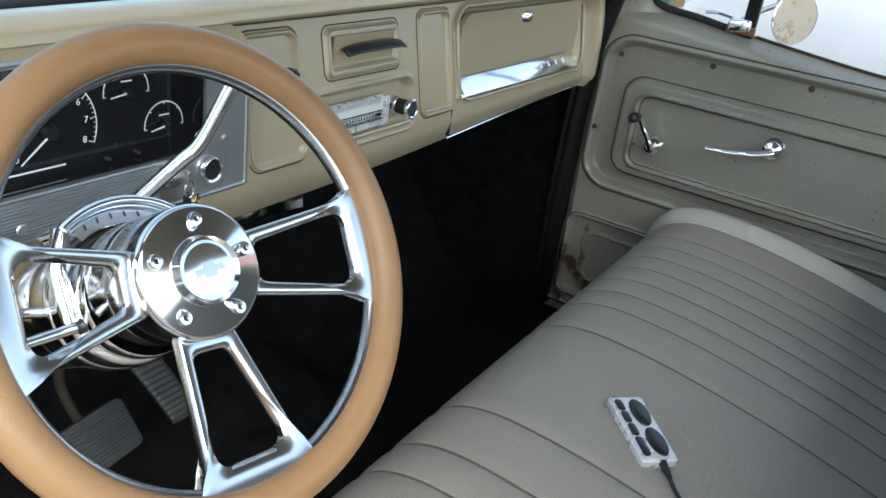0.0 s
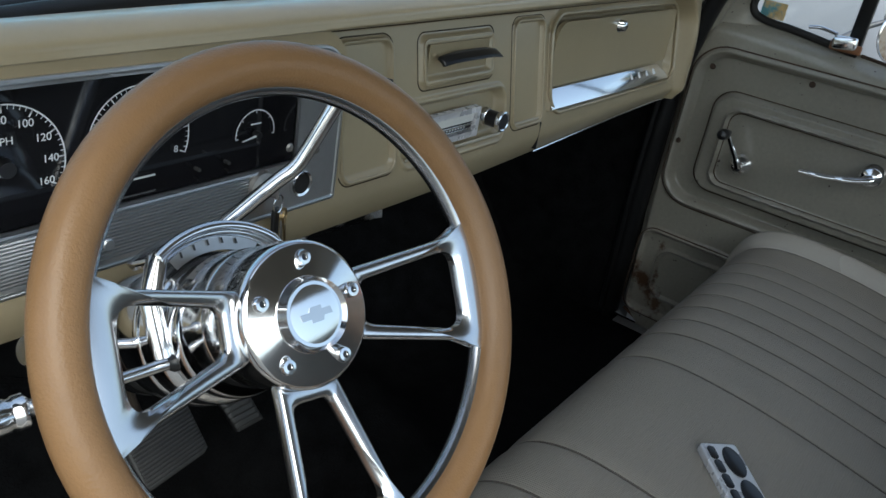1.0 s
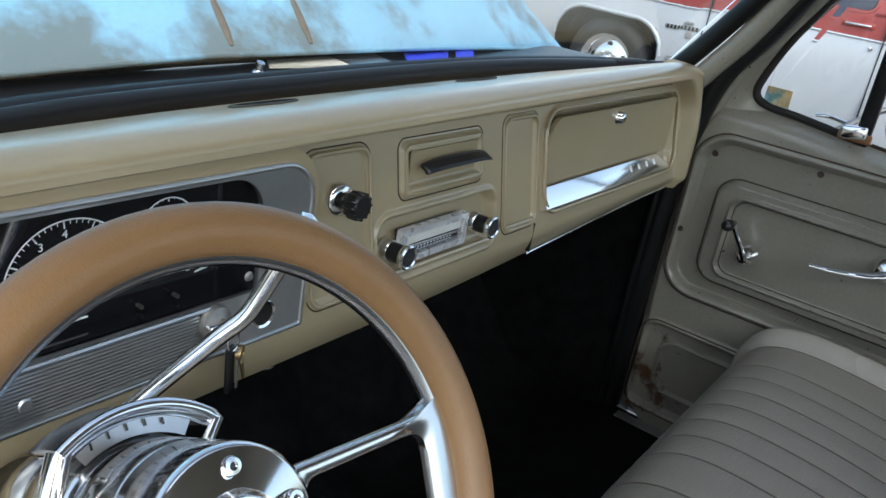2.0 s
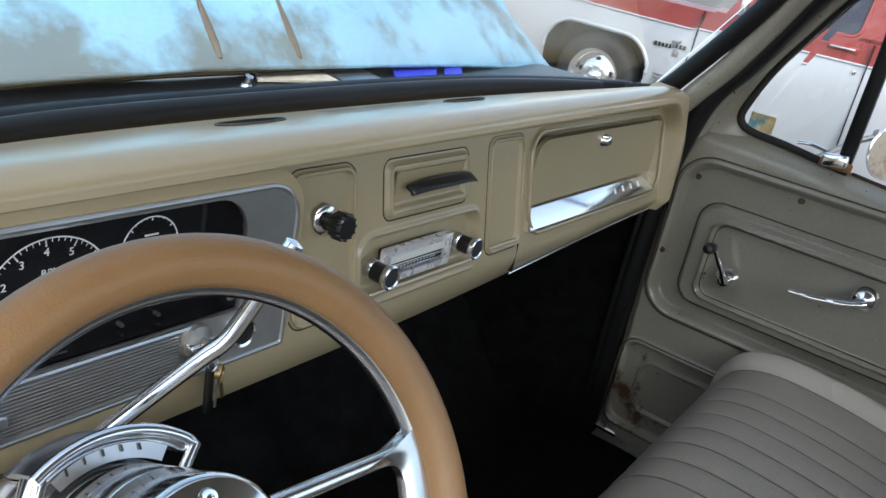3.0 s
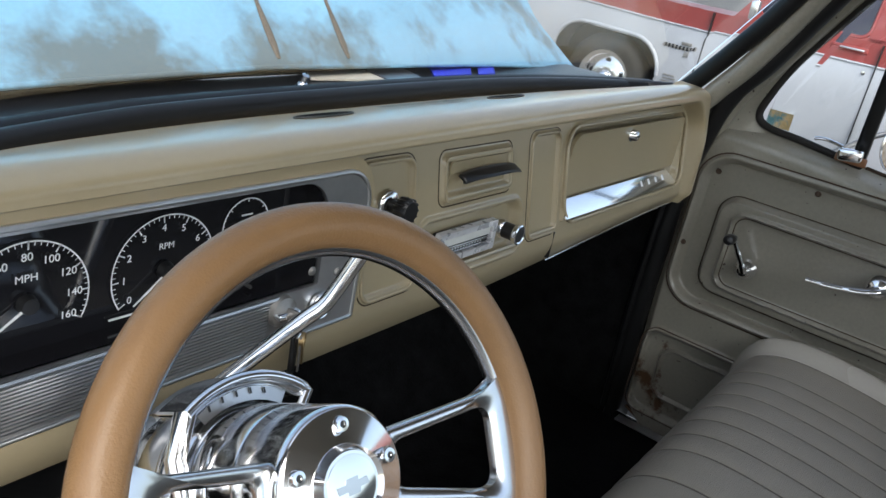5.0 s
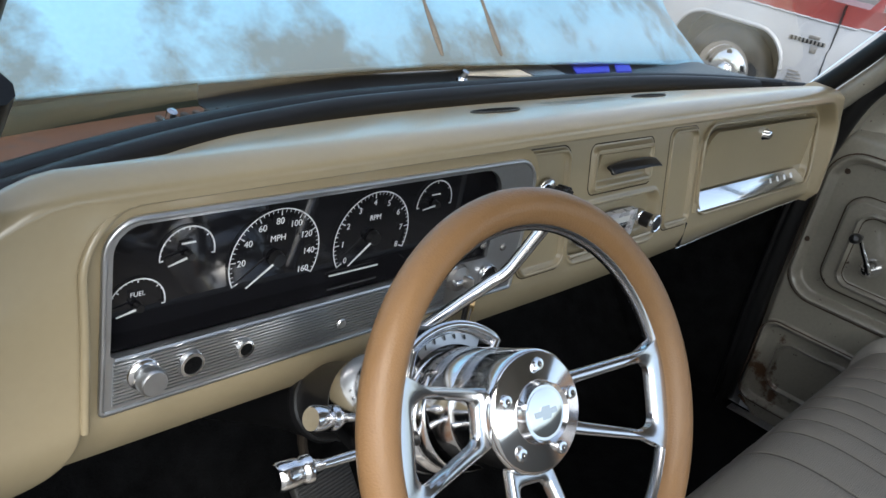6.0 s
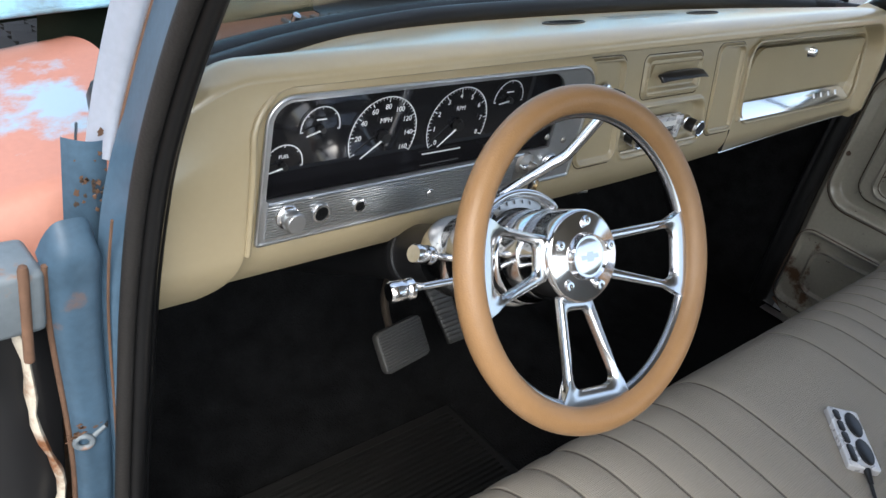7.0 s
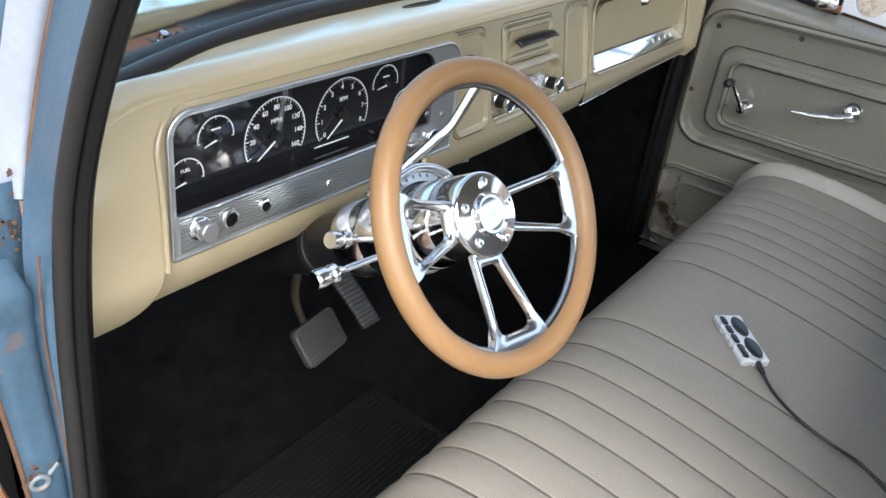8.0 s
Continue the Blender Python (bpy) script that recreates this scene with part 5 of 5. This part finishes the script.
mirror = thing("door_mirror", "round chrome door mirror on a bent arm", "mirror")
MM = basis((1.010, 0.001, 1.238), (-0.62, -0.78, 0.05))
part("mirror_back", lathe([(0.0, -0.022), (0.03, -0.018), (0.05, -0.008), (0.0565, 0.0), (0.0565, 0.003), (0.054, 0.004)], MM, 48), CHROME, mirror)
part("mirror_glass", lathe([(0.0, 0.0032), (0.054, 0.0032)], MM, 48), MIRROR, mirror, "mirror glass with a warm reflection painted in")
part("mirror_arm", tube(curve([(0.925, 0.125, 1.185), (0.95, 0.10, 1.21), (0.985, 0.06, 1.245), (1.015, 0.03, 1.262)], 5), 0.006, 8), STEEL, mirror, "dull steel arm")
part("arm_clamp", moved(box(-0.010, 0.010, -0.007, 0.007, -0.012, 0.012, 0.003), pose(1.010, 0.034, 1.262, 0, 20, 30)), STEEL, mirror)
for n_, y0, y1, zt in (("vent_glass", 0.058, 0.25, 0), ("door_glass", -0.74, 0.04, 0)):
    if n_ == "vent_glass":
        gl = part(n_, ([(0.842, 0.056, 1.205), (0.842, 0.225, 1.228), (0.836, 0.220, 1.32), (0.828, 0.13, 1.48), (0.82, 0.06, 1.60)], [(0, 1, 2, 3, 4)]), GLASS, door, "dusty vent window glass", smooth=False)
        gl.visible_shadow = False
        gl.modifiers.new("thickness", "SOLIDIFY").thickness = 0.004

# the door hangs close to the end of the dashboard
settle(Matrix.Translation((-0.051, -0.035, 0.198)) @ Matrix.Diagonal((1, 0.93, 0.893, 1)), door, seal_right, mirror, kick_right, jamb_right)

# ---- handset on the seat ----
handset = thing("control_handset", "silver suspension control handset with black rocker buttons on the seat", "remote control")
HM = Matrix.Translation((-0.022, -0.162, 0.9545)) @ pose(0, 0, 0, 6, 1, -44.5)
part("case", moved(prism(rrect(-0.021, 0.021, -0.0485, 0.0485, 0.004), 0.010, None, 0.0015), HM), SILVERCASE, handset, "brushed silver case")
part("keypad", moved(prism(rrect(-0.0175, 0.0175, -0.045, 0.045, 0.003), 0.0006, Matrix.Translation((0, 0, 0.0101))), HM), SILVERCASE, handset)
for y in (0.0215, -0.0225):
    part("rocker_button", moved(prism([(0.0068 + 0.0102 * math.cos(a), y + 0.0205 * math.sin(a)) for a in steps(0, 2 * math.pi, 28)[:-1]], 0.0022, Matrix.Translation((0, 0, 0.0105)), 0.0008), HM), BLACK, handset, "black oval rocker button")
for y, half in ((0.034, 0.0085), (0.0155, 0.0085), (-0.0035, 0.009), (-0.028, 0.0135)):
    part("small_button", moved(prism(rrect(-0.0160, -0.0075, y - half, y + half, 0.0035), 0.0016, Matrix.Translation((0, 0, 0.0105)), 0.0004), HM), BLACK, handset)
part("cord_boot", tube([HM @ Vector((0.003, -0.047, 0.007)), HM @ Vector((0.003, -0.066, 0.005))], [0.0045, 0.003], 10), BLACK, handset)
cord = [HM @ Vector((0.003, -0.062, 0.005)), Vector((-0.087, -0.233, 0.946)), Vector((-0.106, -0.272, 0.938)), Vector((-0.112, -0.317, 0.929)), Vector((-0.106, -0.357, 0.917)), Vector((-0.120, -0.396, 0.906))]
part("cord", tube(curve(cord, 10), 0.0022, 8), BLACK, handset, "thin black cable")

# ---- on the cowl ----
def flat_piece(name, outline, z, material, label, category):
    vf = prism(outline, 0.003)
    return tagged(part(name, ([(x, y, zz + cowl_z(x, y) + z) for x, y, zz in vf[0]], vf[1]), material), label, category)


# flat strips added here for blue patches of unknown source
flat_piece("blue_cloth", [(0.262, 0.537), (0.357, 0.535), (0.435, 0.592), (0.318, 0.592)], 0.0015, BLUESTRIP, "bright blue strip added on the cowl", "cloth")
flat_piece("blue_cloth", [(0.375, 0.533), (0.418, 0.529), (0.500, 0.590), (0.455, 0.592)], 0.0015, BLUESTRIP, "small bright blue strip added on the cowl", "cloth")
flat_piece("cardboard_sheet", [(0.030, 0.565), (0.143, 0.534), (0.162, 0.590), (0.050, 0.592)], 0.0015, PAPER, "sun-bleached cardboard sheet on the cowl", "cardboard")
flat_piece("cardboard_sheet", [(0.150, 0.536), (0.225, 0.532), (0.250, 0.588), (0.168, 0.590)], 0.0015, BRUSHED, "grey plastic sheet on the cowl", "plastic sheet")
for x, y in ((-0.012, 0.538), (-0.485, 0.475)):
    tagged(part("washer_nozzle", join(lathe([(0.008, 0), (0.008, 0.006), (0.005, 0.009), (0, 0.009)], basis((x, y, cowl_z(x, y) - 0.001), (0, 0, 1)), 14), lathe([(0.005, 0), (0.005, 0.012), (0, 0.013)], basis((x, y, cowl_z(x, y) + 0.006), (0, -0.4, 1)), 10)), CHROME), "small chrome washer nozzle on the cowl", "washer nozzle")

# ---- front wheel of this truck ----
front_tyre = thing("mud_tyre", "black front tyre with a blocky tread below the raised hood", "tyre")
TR, TW, TC = 0.372, 0.135, Vector((-0.565, 1.20, 0.655))
part("tyre", lathe([(0.20, -TW * 0.8), (0.29, -TW), (0.348, -TW * 0.92), (TR - 0.006, -TW * 0.7), (TR, 0), (TR - 0.006, TW * 0.7), (0.348, TW * 0.92), (0.29, TW), (0.20, TW * 0.8)], basis(TC, (1, 0, 0)), 72), TYRE, front_tyre)
part("wheel_disc", lathe([(0, 0.02), (0.10, 0.03), (0.18, 0.0), (0.202, 0.06), (0.202, -0.08)], basis(TC, (-1, 0, 0)), 40), STEEL, front_tyre)
blocks = []
for i in range(60):
    a = radians(6 * i)
    for k in range(5):
        m = basis(TC, (1, 0, 0)) @ pose(0, 0, 0, 0, 0, math.degrees(a) + (3 if k % 2 else 0)) @ Matrix.Translation((TR + 0.002, 0, (k - 2) * 0.046)) @ pose(0, 0, 0, 0 + 14 * (1 if k % 2 else -1), 0, 0)
        blocks.append(moved(box(-0.008, 0.002, -0.020, 0.020, -0.0215, 0.0215, 0), m))
tagged(part("tread_blocks", join(*blocks), TYRE, front_tyre), kind="stuff")

# ---- parked pickup beyond ----
truck = thing("pickup_truck", "parked two-tone pickup, faded silver below and red above", "pickup truck")
TX = 4.75


def arch_hole(y, z, cy):
    return inside(y, z, cy - 0.475, cy + 0.475, -0.4, 0.765, 0.26) < 0


def bulge(z):
    return 0.05 * ((z - 0.70) / 0.35) ** 2


ARCHES = (2.74, -1.75)


def side_sheet(zs, y0, y1, fn):
    ys = steps(y0, y1, int((y1 - y0) / 0.03))
    verts, faces = sheet(lambda y, z: (fn(z), y, z), ys, zs)
    keep = [f for f in faces if not any(arch_hole(sum(verts[i][1] for i in f) / 4, sum(verts[i][2] for i in f) / 4, c) for c in ARCHES)]
    return verts, keep


part("body_side", side_sheet(steps(0.06, 0.915, 30), -2.7, 3.75, lambda z: TX + bulge(z)), SILVER, truck, "faded silver lower body")
part("red_side", side_sheet(steps(0.915, 1.065, 6), -2.7, 3.75, lambda z: TX + 0.024 + 0.06 * (z - 0.915)), RED, truck, "faded red upper body")
part("trim_line", tube([(TX + 0.015, y, 0.915) for y in steps(-2.7, 3.55, 20)], 0.009, 6), SILVER, truck)
for cy in ARCHES:
    lip = [(TX + bulge(max(z, 0.3)) - 0.012, y, z) for y, z in rrect(cy - 0.475, cy + 0.475, 0.0, 0.765, (0.26, 0.26, 0.01, 0.01), 10)[:22]]
    part("arch_lip", tube(lip, 0.016, 8), SILVER, truck, "flared wheel arch lip")
    part("wheel_well", sheet(lambda i, w: (lip[int(i)][0] + w, lip[int(i)][1], lip[int(i)][2]), list(range(len(lip))), [0.0, 0.2, 0.5]), BLACK, truck)
    part("well_back", box(TX + 0.27, TX + 0.29, cy - 0.47, cy + 0.85, 0.05, 0.80, 0), BLACK, truck)
    road = part("wheel", lathe([(0.20, -0.10), (0.27, -0.115), (0.33, -0.10), (0.352, -0.06), (0.355, 0.06), (0.33, 0.10), (0.27, 0.115), (0.20, 0.10)], basis((TX + 0.13, cy - 0.02, 0.372), (-1, 0, 0)), 56), TYRE, truck, "black tyre")
    part("wheel_rim", lathe([(0.215, 0.105), (0.222, 0.118), (0.20, 0.112), (0.178, 0.075), (0.168, 0.04), (0.15, 0.035)], basis((TX + 0.13, cy - 0.02, 0.372), (-1, 0, 0)), 56), CHROME, road, "chrome wheel rim")
    part("wheel_disc", lathe([(0.172, 0.045), (0.15, 0.052), (0.11, 0.072), (0.06, 0.07), (0.055, 0.10), (0.035, 0.112), (0, 0.114)], basis((TX + 0.13, cy - 0.02, 0.372), (-1, 0, 0)), 48), CHROME, road, "chrome rally wheel disc")
    for i in range(5):
        a = radians(72 * i + 20)
        c = basis((TX + 0.13, cy - 0.02, 0.372), (-1, 0, 0)) @ Vector((0.138 * math.cos(a), 0.138 * math.sin(a), 0.05))
        part("wheel_slot", lathe([(0, 0.012), (0.022, 0.010), (0.024, 0.0)], basis(c, (-1, 0, 0)), 14), BLACK, road)
        c = basis((TX + 0.13, cy - 0.02, 0.372), (-1, 0, 0)) @ Vector((0.082 * math.cos(a + 0.6), 0.082 * math.sin(a + 0.6), 0.07))
        part("lug_nut", lathe([(0, 0.02), (0.011, 0.018), (0.012, 0.0)], basis(c, (-1, 0, 0)), 8), CHROME, road)


def glass_y(z):
    return TX + 0.035 + 0.30 * (z - 1.065)


part("greenhouse", sheet(lambda y, z: (glass_y(z), y, z), [-2.4, -1.2, -0.62, -0.60, 0.0, 0.62, 0.84, 1.70], steps(1.065, 1.09, 2)), RED, truck)
WINDOWS = ((-0.45, 0.60), (0.86, 1.62), (-2.1, -0.62))
for y0, y1 in WINDOWS:
    pane = part("window", ([(glass_y(z) + 0.02, y, z) for y, z in rrect(y0, y1, 1.09, 1.60, 0.06, 4)], [tuple(range(20))]), DARKGLASS, truck, "dark side window")
    part("window_rubber", tube([(glass_y(z) + 0.006, y, z) for y, z in rrect(y0 - 0.01, y1 + 0.01, 1.08, 1.61, 0.065, 4)], 0.014, 6, closed=True), RED, pane)
for y0, y1 in ((0.61, 0.85), (-0.61, -0.46), (-2.5, -2.11), (1.63, 1.80)):
    part("roof_pillar", sheet(lambda y, z: (glass_y(z), y - (0.5 * (z - 1.06) if y0 > 1.5 else 0), z), steps(y0, y1, 3), steps(1.065, 1.64, 8)), RED, truck, "faded red pillar")
part("roof", sheet(lambda y, x: (x, y, 1.63 + 0.06 * math.sin((x - glass_y(1.63)) * 2.2)), steps(-2.5, 1.5, 10), steps(glass_y(1.63), glass_y(1.63) + 1.4, 8)), RED, truck)
part("hood_top", sheet(lambda y, x: (x, y, 1.065 - 0.04 * ramp(y, 2.4, 3.5)), steps(1.6, 3.75, 14), steps(TX + 0.033, TX + 1.8, 8)), RED, truck, "faded red hood")
part("windscreen", sheet(lambda v, x: (x, 1.78 - 0.42 * v, 1.065 + 0.54 * v), steps(0, 1, 4), steps(TX + 0.12, TX + 1.7, 6)), DARKGLASS, truck)
part("far_side", box(TX + 1.78, TX + 1.84, -2.7, 3.55, 0.28, 1.06, 0.02), SILVER, truck)
part("front_end", box(TX + 0.04, TX + 1.8, 3.70, 3.76, 0.30, 1.0, 0.02), SILVER, truck)
part("tail_end", box(TX + 0.04, TX + 1.8, -2.72, -2.66, 0.30, 1.06, 0.02), SILVER, truck)
part("chassis", box(TX + 0.3, TX + 1.5, -2.4, 3.3, 0.0, 0.35, 0.02), BLACK, truck)
for y in (1.954, 0.735):
    part("door_gap", box(TX - 0.004, TX + 0.03, y - 0.004, y + 0.004, 0.33, 1.06, 0), BLACK, truck)
hd = part("door_handle", box(TX + 0.000, TX + 0.028, 0.84, 1.01, 0.992, 1.006, 0.006), BRUSHED, truck, "chrome door handle")
part("handle_cup", box(TX + 0.018, TX + 0.034, 0.82, 1.03, 0.978, 1.018, 0.006), RED, hd)
part("lock_barrel", lathe([(0, 0.006), (0.014, 0.005), (0.016, 0)], basis((TX + 0.004, 0.80, 0.86), (-1, 0, 0)), 16), CHROME, truck)
badge = part("fender_badge", box(TX - 0.006, TX + 0.006, 1.995, 2.275, 0.742, 0.772, 0.002), STEEL, truck, "chrome fender badge")
for i in range(9):
    part("badge_bar", box(TX - 0.010, TX - 0.004, 2.005 + 0.03 * i, 2.020 + 0.03 * i, 0.742, 0.772, 0.001), BLACK, badge)
part("badge_square", box(TX - 0.008, TX + 0.006, 2.045, 2.095, 0.680, 0.735, 0.003), STEEL, badge)
part("badge_number", box(TX - 0.008, TX + 0.006, 2.05, 2.13, 0.780, 0.805, 0.002), STEEL, badge)
for i in range(4):
    part("lower_badge_bar", box(TX + 0.002, TX + 0.012, 2.05 + 0.02 * i, 2.20, 0.43 + 0.028 * i, 0.442 + 0.028 * i, 0.001), STEEL, badge)
sm = part("side_mirror", box(TX - 0.14, TX - 0.06, 1.60, 1.66, 1.06, 1.20, 0.015, 3), CHROME, truck, "chrome side mirror")
part("mirror_stalk", tube([(TX + 0.05, 1.66, 1.05), (TX - 0.09, 1.64, 1.08)], 0.012, 8), CHROME, sm)

settle(Matrix.Translation((0.84, 0.0, GROUND_Z)), truck)
